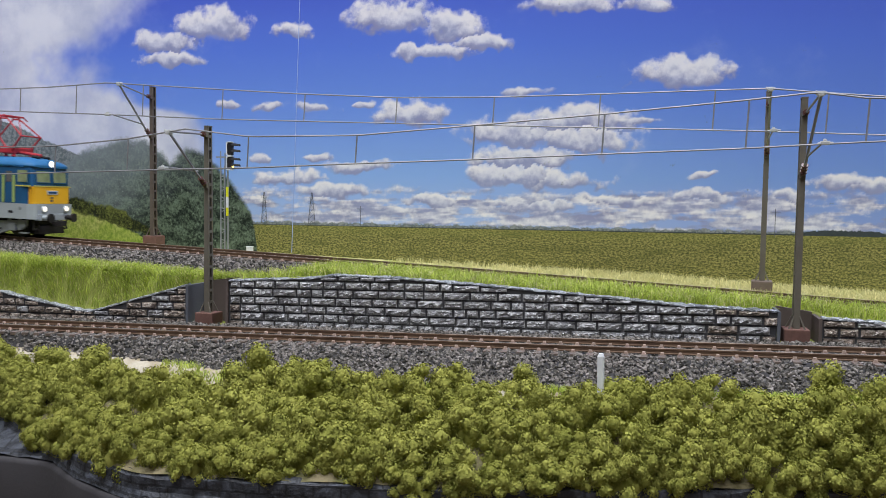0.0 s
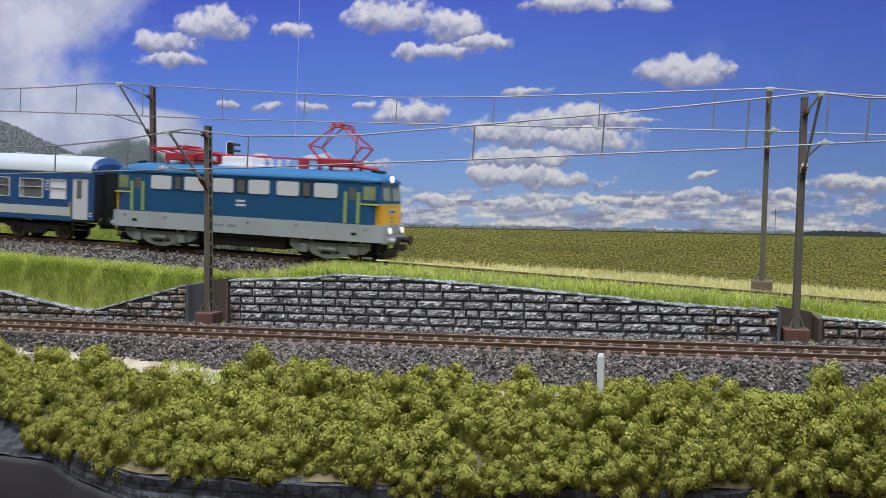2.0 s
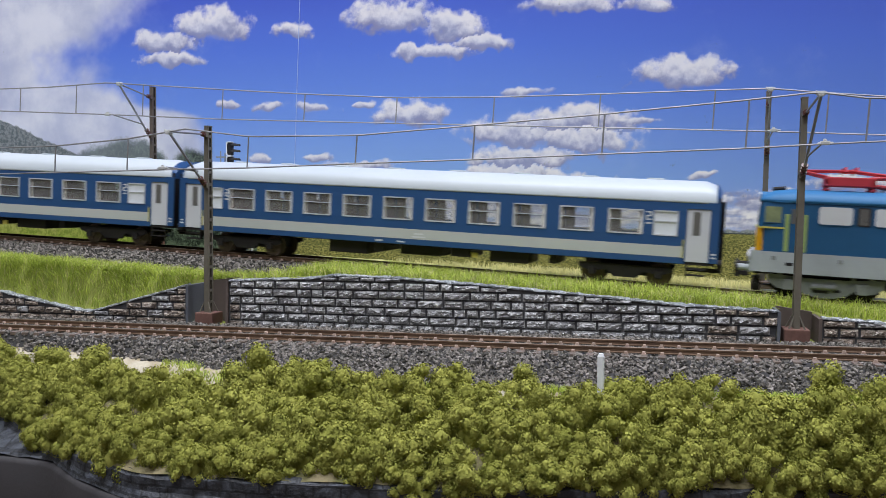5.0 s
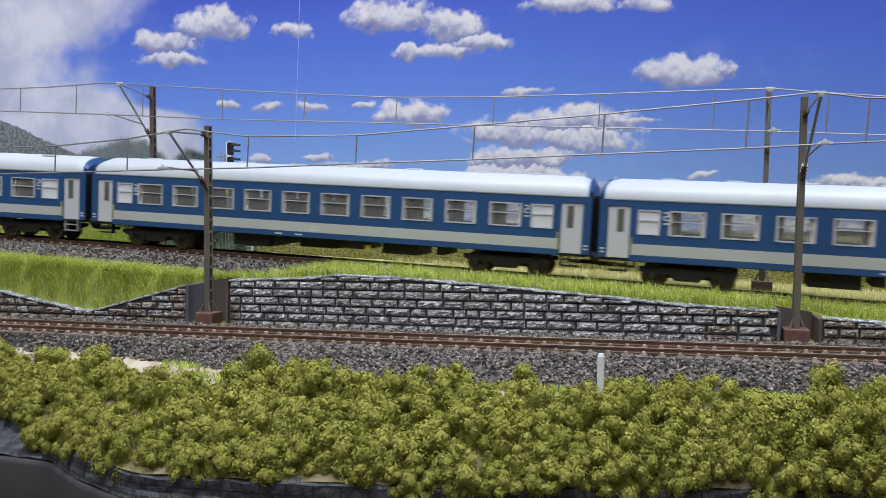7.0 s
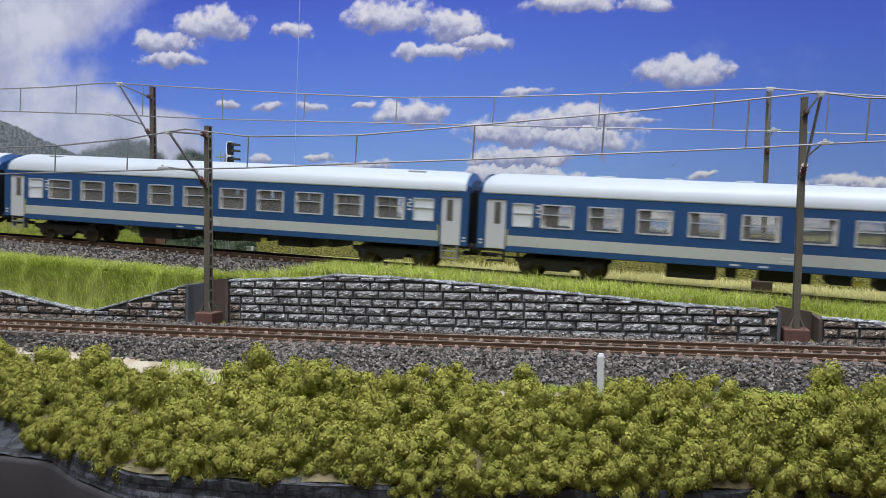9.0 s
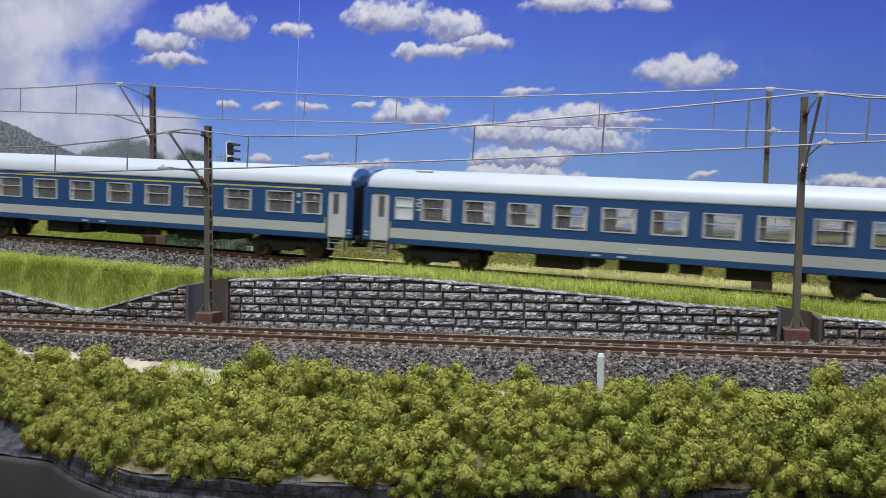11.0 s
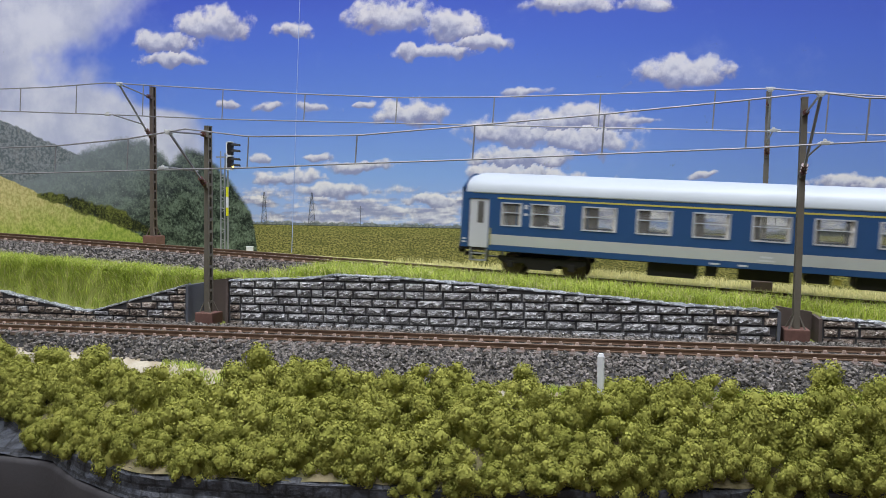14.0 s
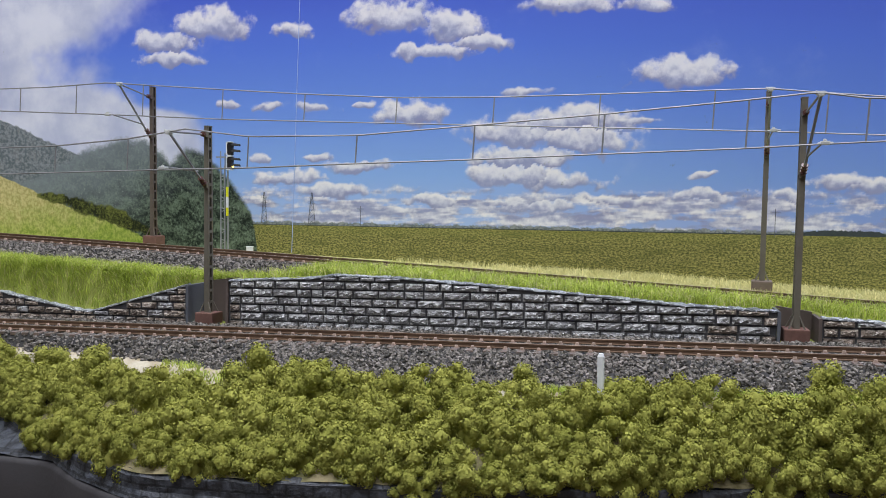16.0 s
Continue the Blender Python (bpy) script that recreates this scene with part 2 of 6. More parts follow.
class Line:
    """A track's centre line: heading and grade by stretches, summed up in steps of 1 mm; w points to the viewer's side."""

    def __init__(self, x, y, z, heading, bend, grade):
        self.s = np.arange(-1900.0, 1901.0)
        k = np.array([bend(s) for s in self.s])
        g = np.array([grade(s) for s in self.s])
        o = 1900
        self.h = heading + np.cumsum(k) - np.cumsum(k)[o]
        self.x = x + np.cumsum(np.cos(self.h)) - np.cumsum(np.cos(self.h))[o]
        self.y = y + np.cumsum(np.sin(self.h)) - np.cumsum(np.sin(self.h))[o]
        self.z = z + np.cumsum(g) - np.cumsum(g)[o]
        self.g = g

    def at(self, s, w=0.0, z=0.0):
        h, x, y, zz = (np.interp(s, self.s, a) for a in (self.h, self.x, self.y, self.z))
        return np.stack([x + w * np.sin(h), y - w * np.cos(h), zz + z], -1)

    def seat_at(self, s, w=0.0, z=0.0):
        x, y, zz = self.at(s, w, z)
        return place(x, y, zz, 0, -math.degrees(math.atan(np.interp(s, self.s, self.g))), math.degrees(np.interp(s, self.s, self.h)))

    def chord_at(self, s, q):
        """The seat of a vehicle whose bogies stand at s - q and s + q on the rails."""
        a, b = self.at(s - q), self.at(s + q)
        m, d = (a + b) / 2, b - a
        return place(m[0], m[1], m[2], 0, -math.degrees(math.atan2(d[2], math.hypot(d[0], d[1]))), math.degrees(math.atan2(d[1], d[0])))

    def near(self, x, y):
        """For many places: the nearest s, and w."""
        ss, ww = np.zeros(len(x)), np.zeros(len(x))
        for i in range(0, len(x), 4000):
            xs, ys = x[i:i + 4000, None], y[i:i + 4000, None]
            d = (xs - self.x[None, ::5]) ** 2 + (ys - self.y[None, ::5]) ** 2
            j = d.argmin(1) * 5
            dx, dy = x[i:i + 4000] - self.x[j], y[i:i + 4000] - self.y[j]
            ss[i:i + 4000] = self.s[j] + dx * np.cos(self.h[j]) + dy * np.sin(self.h[j])
            ww[i:i + 4000] = dx * np.sin(self.h[j]) - dy * np.cos(self.h[j])
        return ss, ww


rear = Line(0, 423.05, 0, -0.3165,
            lambda s: -0.00025 if -330 < s < 250 else (-0.0004 if -470 < s <= -330 else (0.0009 if 250 <= s < 450 else 0)),
            lambda s: -0.0365 if -630 < s < 260 else (-0.018 if -680 < s < 310 else 0))
front = Line(0, 331.5, -21.5, -0.262, lambda s: 0.00011 if abs(s) < 280 else 0, lambda s: 0.0239 if abs(s) < 260 else (0.012 if abs(s) < 310 else 0))

# ---------------------------------------------------------------- terrain
WALL_W, WALL_T = -30.0, 16.0
wall_top = lambda s: np.interp(s, [-1900, -330, -254, -232, -204, -196, -166, -140, -116, -73, -61, -33, 9, 59, 94, 134, 150, 174, 260],
                               [13, 13, 11.2, 7.2, 2.4, 2.6, 10.2, 16.9, 19.5, 21.3, 22.9, 22.1, 19.4, 15.5, 12.4, 10.4, 8.2, 6.8, 6.0])
ballast_edge = lambda s: np.interp(s, [-260, -200, -111, -69, -24, 17, 74, 150], [15, 19, 27, 40, 48, 46, 39, 33])
board_edge = lambda s: np.interp(s, [-300, -240, -182, -144, -110, -80, -30, 25, 93, 154, 220], [24, 29, 42, 60, 80, 91, 86, 79, 64, 50, 42])
NICHES = ((-140, -116.5), (133.5, 150.5))


def terrain(s, w):
    """Height and kind of ground at the front track's s and w: 0 ballast bed, 1 plaster and soil, 2 grass, 3 dry verge."""
    p = front.at(s, w)
    zf = np.interp(s, front.s, front.z)
    sr, wr = rear.near(p[:, 0], p[:, 1])
    zr = np.interp(sr, rear.s, rear.z)
    e, be = ballast_edge(s), board_edge(s)
    shelf = np.minimum(e + 6, be - 6)
    zz = np.interp(w, [-30, 14], [-2.9, -2.9])
    zz = np.where(w > 14, -2.9 - 7.1 * np.clip((w - 14) / (e - 14), 0, 1), zz)
    zz = np.where(w > shelf, -10 - 24 * np.clip((w - shelf) / (be - shelf), 0, 1) ** 0.8, zz)
    z_front = zf + zz
    bed = zr - 3.2
    top = zf + wall_top(s) - 0.6
    foot = bed - np.clip((np.abs(wr) - 15) * 0.42, 0, 8.0)
    behind = w < WALL_W - 1
    for n0, n1 in NICHES:
        behind &= ~((s > n0) & (s < n1) & (w > WALL_W - 15))
    span = np.clip((WALL_W - 4 - w) / np.maximum(WALL_W - 4 - (w + wr - 34), 6), 0, 1)
    bank = top * (1 - span) + (bed - 8) * span + 2.0 * np.sin(span * math.pi)
    z_back = np.where(wr > 34, bank, foot)
    z_back = np.where((wr > 15) & (sr > -60), np.maximum(np.minimum(z_back, bed - (wr - 15) * 0.12), np.minimum(top + 0.4, bed)), z_back)
    z_back = np.where(wr < -15, bed - np.clip((-wr - 15) * 0.1, 0, 2.0), z_back)
    z = np.where(behind, z_back, z_front)
    return z, sr, wr, e, be


def ground_sheet():
    ss = np.sort(np.concatenate([np.arange(-1850, -300, 50.0), np.arange(-300, 261, 4.0), np.arange(300, 1851, 50.0), [e + d for c in NICHES for e in c for d in (-0.3, 0.3)]]))
    ws = np.concatenate([np.arange(-330, -110, 20.0), np.arange(-110, -50, 4.0), np.arange(-50, -46, 2.0), [-45.6, -44.6], np.arange(-44, -31, 2.0), [-31.2, -30.8], np.arange(-30, 14, 4.0), np.arange(14, 45, 3.0)])
    n = len(ws) + 14
    rows = []
    for s in ss:
        e = board_edge(np.array([s]))[0]
        w = np.concatenate([ws[ws < min(e - 8, 44)], []])
        w = np.concatenate([w, np.linspace(w[-1] + 1.0, e, n - len(w))])
        rows.append(np.stack([np.full(n, s), w], -1))
    sw = np.concatenate(rows)
    z, sr, wr, e, be = terrain(sw[:, 0], sw[:, 1])
    p = front.at(sw[:, 0], sw[:, 1])
    jit = np.random.RandomState(3).rand(len(z)) * 0.7 - 0.3
    p[:, 2] = z + np.where((sw[:, 1] > -29) & (sw[:, 1] < 14), 0, jit)
    i = np.arange(len(ss) - 1)[:, None] * n + np.arange(n - 1)[None, :]
    i = i.ravel()
    faces = np.stack([i, i + 1, i + n + 1, i + n], -1)
    ob = soup("ground", p, faces, "plaster")
    kind = np.where(sw[:, 1] > e + 0, 1.0, 0.0)
    kind = np.where((sw[:, 1] < WALL_W - 1) & (wr > 33) & (sr < -60), 2.0, kind)
    kind = np.where((sw[:, 1] < WALL_W - 1) & (wr > 12) & (sr >= -60), 2.0, kind)
    kind = np.where((sw[:, 1] < WALL_W - 1) & (wr < -14), 3.0, kind)
    for name, mask in (("bed", kind == 0), ("bank", sw[:, 1] > e + 9), ("green", kind == 2), ("dry", kind == 3)):
        at = ob.data.attributes.new(name, "FLOAT", "POINT")
        at.data.foreach_set("value", mask.astype(np.float32))
    for f in ob.data.polygons:
        f.use_smooth = True
    return tagged(ob, "modelled ground of plaster, ballast bed and turf", "ground", kind="structure")


def ground_material():
    m, nd, ln = nodes_of("modelled_ground")
    b = nd["Principled BSDF"]
    tc = nd.new("ShaderNodeTexCoord").outputs["Object"]
    n1, n2 = noise_of(nd, ln, tc, 90, 6), noise_of(nd, ln, tc, 900, 4)

    def mask(name):
        a = nd.new("ShaderNodeAttribute")
        a.attribute_name = name
        return step_of(nd, ln, math_of(nd, ln, "ADD", a.outputs["Fac"], math_of(nd, ln, "MULTIPLY", math_of(nd, ln, "SUBTRACT", n1, 0.5), 0.5)), 0.4, 0.6)

    soil = mix_of(nd, ln, step_of(nd, ln, n1, 0.35, 0.7), srgb(206, 198, 178), srgb(168, 152, 124))
    soil = mix_of(nd, ln, math_of(nd, ln, "MULTIPLY", n2, 0.5), soil, srgb(150, 138, 112))
    soil = mix_of(nd, ln, mask("bank"), soil, mix_of(nd, ln, step_of(nd, ln, n1, 0.4, 0.62), srgb(128, 118, 88), srgb(92, 92, 52)))
    col = mix_of(nd, ln, mask("bed"), soil, mix_of(nd, ln, n2, srgb(60, 58, 57), srgb(36, 35, 35)))
    col = mix_of(nd, ln, mask("green"), col, mix_of(nd, ln, n2, srgb(146, 154, 70), srgb(112, 120, 50)))
    col = mix_of(nd, ln, mask("dry"), col, mix_of(nd, ln, step_of(nd, ln, n1, 0.4, 0.6), srgb(202, 198, 138), srgb(156, 160, 88)))
    ln.new(col, b.inputs["Base Color"])
    b.inputs["Roughness"].default_value = 0.9
    bp = nd.new("ShaderNodeBump")
    bp.inputs["Strength"].default_value, bp.inputs["Distance"].default_value = 0.7, 0.5 * MM
    ln.new(n2, bp.inputs["Height"])
    ln.new(bp.outputs[0], b.inputs["Normal"])
    return m


ground = ground_sheet()
ground.data.materials.clear()
ground.data.materials.append(ground_material())


def fascia():
    """The front of the board: a rough strip with pressed stonework, then a smooth painted board under a ledge."""
    top = tagged(new("fascia"), "dark grey painted front board with pressed stonework strip", "fascia", kind="structure")
    ss = np.concatenate([np.arange(-1850, -300, 80.0), np.arange(-300, 301, 6.0), np.arange(320, 1851, 80.0)])
    rs = np.random.RandomState(5)
    for name, mat in (("stone_strip", "fascia_stone"), ("board", "fascia")):
        rings = []
        for s in ss:
            w = board_edge(s)
            wb = max(w + 2.5, float(np.interp(s, [-300, 0, 60, 200], [68, 68, 60, 40])))
            zf = float(np.interp(s, front.s, front.z))
            prof = ((0, w - 1.5, zf - 33.5), (0, w + 0.8, zf - 35.0), (0, w + 0.35 * (wb - w), -62.5), (0, wb, -65.6), (0, w - 4, -66.5)) if name == "stone_strip" else (
                (0, w - 3, -66.2), (0, wb + 0.8, -66.3), (0, wb + 1.6, -68), (0, wb + 1.4, -150), (0, w - 4, -150))
            j = (rs.rand(5) - 0.5) * (1.2 if name == "stone_strip" else 0.5)
            rings.append([Vector((*front.at(s, a)[:2], b + jj)) for (_, a, b), jj in zip(prof, j)])
        bm = loft(rings)
        ob = part(name, bm, mat, top)
        for f in ob.data.polygons:
            f.use_smooth = name == "board"
    return top


def stone_strip_material():
    m, nd, ln = nodes_of("pressed_stone_strip")
    b = nd["Principled BSDF"]
    tc = nd.new("ShaderNodeTexCoord").outputs["Object"]
    sep = nd.new("ShaderNodeSeparateXYZ")
    ln.new(tc, sep.inputs[0])
    cmb = nd.new("ShaderNodeCombineXYZ")
    ln.new(sep.outputs[0], cmb.inputs[0])
    ln.new(sep.outputs[2], cmb.inputs[1])
    br = nd.new("ShaderNodeTexBrick")
    ln.new(cmb.outputs[0], br.inputs["Vector"])
    br.inputs["Scale"].default_value = 1.0
    br.inputs["Brick Width"].default_value, br.inputs["Row Height"].default_value, br.inputs["Mortar Size"].default_value = 0.009, 0.0038, 0.0004
    n = noise_of(nd, ln, tc, 250, 5)
    stone = mix_of(nd, ln, step_of(nd, ln, n, 0.35, 0.65), srgb(40, 42, 46), srgb(76, 80, 88))
    ln.new(mix_of(nd, ln, math_of(nd, ln, "MULTIPLY", br.outputs["Fac"], 0.7), stone, srgb(26, 27, 30)), b.inputs["Base Color"])
    b.inputs["Roughness"].default_value = 0.5
    bp = nd.new("ShaderNodeBump")
    bp.inputs["Strength"].default_value, bp.inputs["Distance"].default_value = 1.0, 1.3 * MM
    ln.new(math_of(nd, ln, "SUBTRACT", n, br.outputs["Fac"]), bp.inputs["Height"])
    ln.new(bp.outputs[0], b.inputs["Normal"])
    return m


M["fascia_stone"] = stone_strip_material()


def brushed_stone(name, body, deep, brushed, rough):
    """Pressed stone in dark paint, dry-brushed pale on the raised grain; relief and brushing share one grain."""
    m, nd, ln = nodes_of(name)
    b = nd["Principled BSDF"]
    tc = nd.new("ShaderNodeTexCoord")
    oi = nd.new("ShaderNodeObjectInfo")
    off = nd.new("ShaderNodeVectorMath")
    off.operation = "ADD"
    ln.new(tc.outputs["Object"], off.inputs[0])
    ln.new(oi.outputs["Random"], off.inputs[1])
    stretch = nd.new("ShaderNodeVectorMath")
    stretch.operation = "MULTIPLY"
    ln.new(off.outputs[0], stretch.inputs[0])
    stretch.inputs[1].default_value = (0.6, 1.0, 1.25)
    grain, fine = noise_of(nd, ln, stretch.outputs[0], 330, 3, 0.6), noise_of(nd, ln, stretch.outputs[0], 1500, 3, 0.6)
    ridge = math_of(nd, ln, "ABSOLUTE", math_of(nd, ln, "SUBTRACT", grain, 0.5))
    h = math_of(nd, ln, "SUBTRACT", math_of(nd, ln, "MULTIPLY", fine, 0.25), math_of(nd, ln, "MULTIPLY", step_of(nd, ln, ridge, 0.0, 0.12), 0.5))
    col = mix_of(nd, ln, step_of(nd, ln, math_of(nd, ln, "ADD", grain, math_of(nd, ln, "MULTIPLY", fine, 0.4)), 0.55, 0.8), deep, body)
    wear = step_of(nd, ln, math_of(nd, ln, "ADD", ridge, math_of(nd, ln, "MULTIPLY", fine, 0.05)), 0.052, 0.03)
    col = mix_of(nd, ln, math_of(nd, ln, "MULTIPLY", wear, 0.85), col, brushed)
    hsv = nd.new("ShaderNodeHueSaturation")
    ln.new(col, hsv.inputs["Color"])
    ln.new(math_of(nd, ln, "ADD", math_of(nd, ln, "MULTIPLY", oi.outputs["Random"], 0.3), 0.85), hsv.inputs["Value"])
    ln.new(hsv.outputs[0], b.inputs["Base Color"])
    b.inputs["Roughness"].default_value, b.inputs["Specular IOR Level"].default_value = rough, 0.8
    bp = nd.new("ShaderNodeBump")
    bp.inputs["Strength"].default_value, bp.inputs["Distance"].default_value = 1.0, 1.6 * MM
    ln.new(h, bp.inputs["Height"])
    ln.new(bp.outputs[0], b.inputs["Normal"])
    return m


M["brick"] = brushed_stone("painted_stone_grey", srgb(190, 189, 190), srgb(112, 111, 113), srgb(246, 246, 248), 0.3)
M["brick_brown"] = brushed_stone("painted_stone_brown", srgb(164, 148, 134), srgb(92, 80, 72), srgb(222, 212, 200), 0.4)
M["coping"] = brushed_stone("coping_blue_grey", srgb(160, 165, 172), srgb(104, 108, 114), srgb(226, 230, 236), 0.5)
fascia()

# ---------------------------------------------------------------- printed backdrop
BO, BH = Vector((-122, 525.6, 0)), -0.2
BE = Vector((math.cos(BH), math.sin(BH), 0))
HORIZON = 17.8


def fbm(x, y, seed, octaves=5):
    """Smooth value noise summed over octaves, about 0 to 1."""
    out, amp, tot = np.zeros_like(x), 1.0, 0.0
    for o in range(octaves):
        tab = np.random.RandomState(seed + o).rand(64, 64)
        xi, yi = np.floor(x).astype(int), np.floor(y).astype(int)
        fx, fy = x - xi, y - yi
        fx, fy = fx * fx * (3 - 2 * fx), fy * fy * (3 - 2 * fy)
        g = lambda a, b: tab[(xi + a) % 64, (yi + b) % 64]
        out += amp * ((g(0, 0) * (1 - fx) + g(1, 0) * fx) * (1 - fy) + (g(0, 1) * (1 - fx) + g(1, 1) * fx) * fy)
        tot += amp
        amp, x, y = amp * 0.55, x * 2.03 + 7.1, y * 2.03 + 3.7
    return out / tot


# clouds on the print: along, up, half length, half height
CLOUDS_HIGH = ((-32, 145, 24, 11), (-65, 135, 24, 8), (-61, 124, 24, 5), (27, 141, 13, 6), (89, 147, 27, 11), (128, 140, 21, 10), (146, 131, 17, 6), (114, 126, 25, 5),
               (200, 152, 29, 6), (245, 151, 13, 5), (264, 110, 28, 9), (174, 100, 14, 3))
CLOUDS_MID = ((104, 89, 23, 7), (201, 83, 39, 9), (164, 75, 27, 10), (205, 71, 33, 9), (175, 60, 30, 7), (41, 93, 11, 3), (9, 93, 9, 3), (-19, 94, 8, 3), (71, 95, 8, 2),
              (165, 50, 27, 7), (199, 47, 23, 6), (237, 83, 14, 3))
CLOUDS_LOW = ((278, 52, 7, 3), (45, 60, 11, 3), (71, 55, 20, 4), (22, 49, 23, 5), (53, 40, 26, 5), (3, 61, 8, 3), (353, 48, 16, 4), (369, 46, 14, 5), (326, 41, 12, 4), (280, 39, 22, 4),
              (230, 36, 26, 4), (120, 34, 24, 4), (180, 33, 26, 4))


def backdrop():
    na, nb = 660, 230
    a = np.concatenate([[-1500, -1000, -600, -300], np.linspace(-230, 440, na - 8), [500, 700, 1000, 1600]])
    b = np.concatenate([[-70, -40], np.linspace(-14, 176, nb - 4), [260, 420]])
    A, B = np.meshgrid(a, b, indexing="ij")
    A, B = A.ravel(), B.ravel()
    wob = fbm(A / 10 + 40, B / 10 + 9, 5, 3) - 0.5
    wob2 = fbm(A / 10 + 4, B / 10 + 70, 25, 3) - 0.5
    cloud, shade = np.zeros_like(A), np.zeros_like(A)
    for ca, cb, ra, rb in CLOUDS_HIGH + CLOUDS_MID + CLOUDS_LOW:
        x, y = (A - ca) / ra + wob * (0.7 + 8 / ra), (B - cb) / rb + wob2 * (0.9 + 5 / rb)
        y = np.where(y < 0, y * 1.25, y)
        d = 1.4 - np.sqrt(x * x + y * y)
        sel = d > cloud
        cloud = np.where(sel, d, cloud)
        shade = np.where(sel, np.clip(0.5 + 0.62 * y, 0, 1), shade)
    # the bank of small clouds low over the horizon
    low = np.clip(1.3 - np.abs(B - 27) / 15, 0, 1)
    lowc = fbm(A / 24 + 5, B / 4.6 + 30, 60, 5) * 1.9 - 0.4
    dl = lowc * low * 1.3
    sel = dl > cloud
    cloud = np.where(sel, dl, cloud)
    shade = np.where(sel, np.clip(fbm(A / 14, B / 2.2, 90, 4) * 1.5 - 0.3, 0, 1), shade)
    # the great pale cloud at the end of the sky
    soft = fbm(A / 26 + 11, B / 26 + 5, 200, 5) - 0.5
    rim = np.interp(B, [50, 62, 88, 98, 112, 130, 150, 172], [-30, -34, -42, -92, -132, -138, -98, -72])
    d = np.clip((rim - A) / np.interp(B, [88, 110], [16, 60]) + 0.5 + soft * 1.1 + wob * 0.25, 0, 1)
    white = d * d * (3 - 2 * d)
    shrub_mid = np.interp(A, [-160, -140, -110, -82, -70], [35, 32, 24, 14, 7])
    shrub = np.clip(1.25 - np.abs(B - shrub_mid) / np.interp(A, [-160, -130, -70], [3, 6, 6.5]) + wob2 * 1.2, -1, 1.3) * np.clip((A + 165) / 12, 0, 1) * np.clip((-62 - A) / 8, 0, 1)
    # heights over the outlines: above zero lies inside
    hill = np.interp(A, [-400, -190, -172, -150, -124, -105, -60], [98, 87, 80, 71, 60, 50, 20]) - B
    tree = np.interp(A, [-170, -146, -120, -96, -78, -66, -61, -49, -39, -30, -21, -8, -3, 0, 4], [44, 54, 67, 73, 72, 63, 58, 66, 65, 58, 49, 33, 24, 10, -30]) - B
    slope = np.interp(A, [-400, -190, -164, -138, -103, -82, -60, 0], [80, 48, 38, 28, 18, 8, -8, -60]) - B
    far = np.interp(A, [0, 140, 225, 300, 330, 336, 345, 372, 378, 390], [0.35, 0.45, 0.6, 0.7, 0.8, 2.6, 3.5, 3.2, 1.2, 0.9])
    depth = 60.0 / np.maximum(HORIZON - B + 2.2, 1.2)
    pts = np.stack([BO.x + A * BE.x, BO.y + A * BE.y, B], -1)
    n = len(b)
    i = (np.arange(len(a) - 1)[:, None] * n + np.arange(n - 1)[None, :]).ravel()
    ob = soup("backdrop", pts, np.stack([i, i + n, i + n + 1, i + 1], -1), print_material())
    for name, val in (("cloud", cloud), ("shade", shade), ("white", white), ("hill", hill), ("tree", tree), ("slope", slope), ("far", far), ("depth", depth), ("shrub", shrub), ("along", A), ("up", B)):
        at = ob.data.attributes.new(name, "FLOAT", "POINT")
        at.data.foreach_set("value", val.astype(np.float32))
    tagged(ob, "printed photographic backdrop of blue sky, clouds and green field", "backdrop", kind="structure")
    at = lambda u, v: Vector((BO.x + u * BE.x, BO.y + u * BE.y, v)) - Vector((-BE.y, BE.x, 0)) * 0.4
    for u, lo, hi, half in ((6, 19, 39, 2.0), (38.5, 18.5, 39, 2.4), (318, 17, 33, 0.3), (71, 18, 31, 0.25)):
        rows = []
        if half > 1:
            zs = np.linspace(lo, hi, 7)
            ws = np.linspace(half, 0.3, 7)
            for k in range(6):
                for sg in (-1, 1):
                    rows.append((at(u + sg * ws[k], zs[k]), at(u + sg * ws[k + 1], zs[k + 1]), 0.13))
                    rows.append((at(u + sg * ws[k], zs[k]), at(u - sg * ws[k + 1], zs[k + 1]), 0.07))
            for k, l in ((4, 2.2), (5, 1.8)):
                rows.append((at(u - l, zs[k]), at(u + l, zs[k]), 0.12))
        else:
            rows = [(at(u, lo), at(u, hi), half * 0.55), (at(u - 3 * half / 0.3, hi - 2), at(u + 3 * half / 0.3, hi - 2), half * 0.5)]
        part("printed_pylon", rods(*rows, n=4), "print_line", ob)
    part("print_joint", rods((at(25, 0), at(30.5, 176), 0.22), n=4), "print_seam", ob)
    return ob


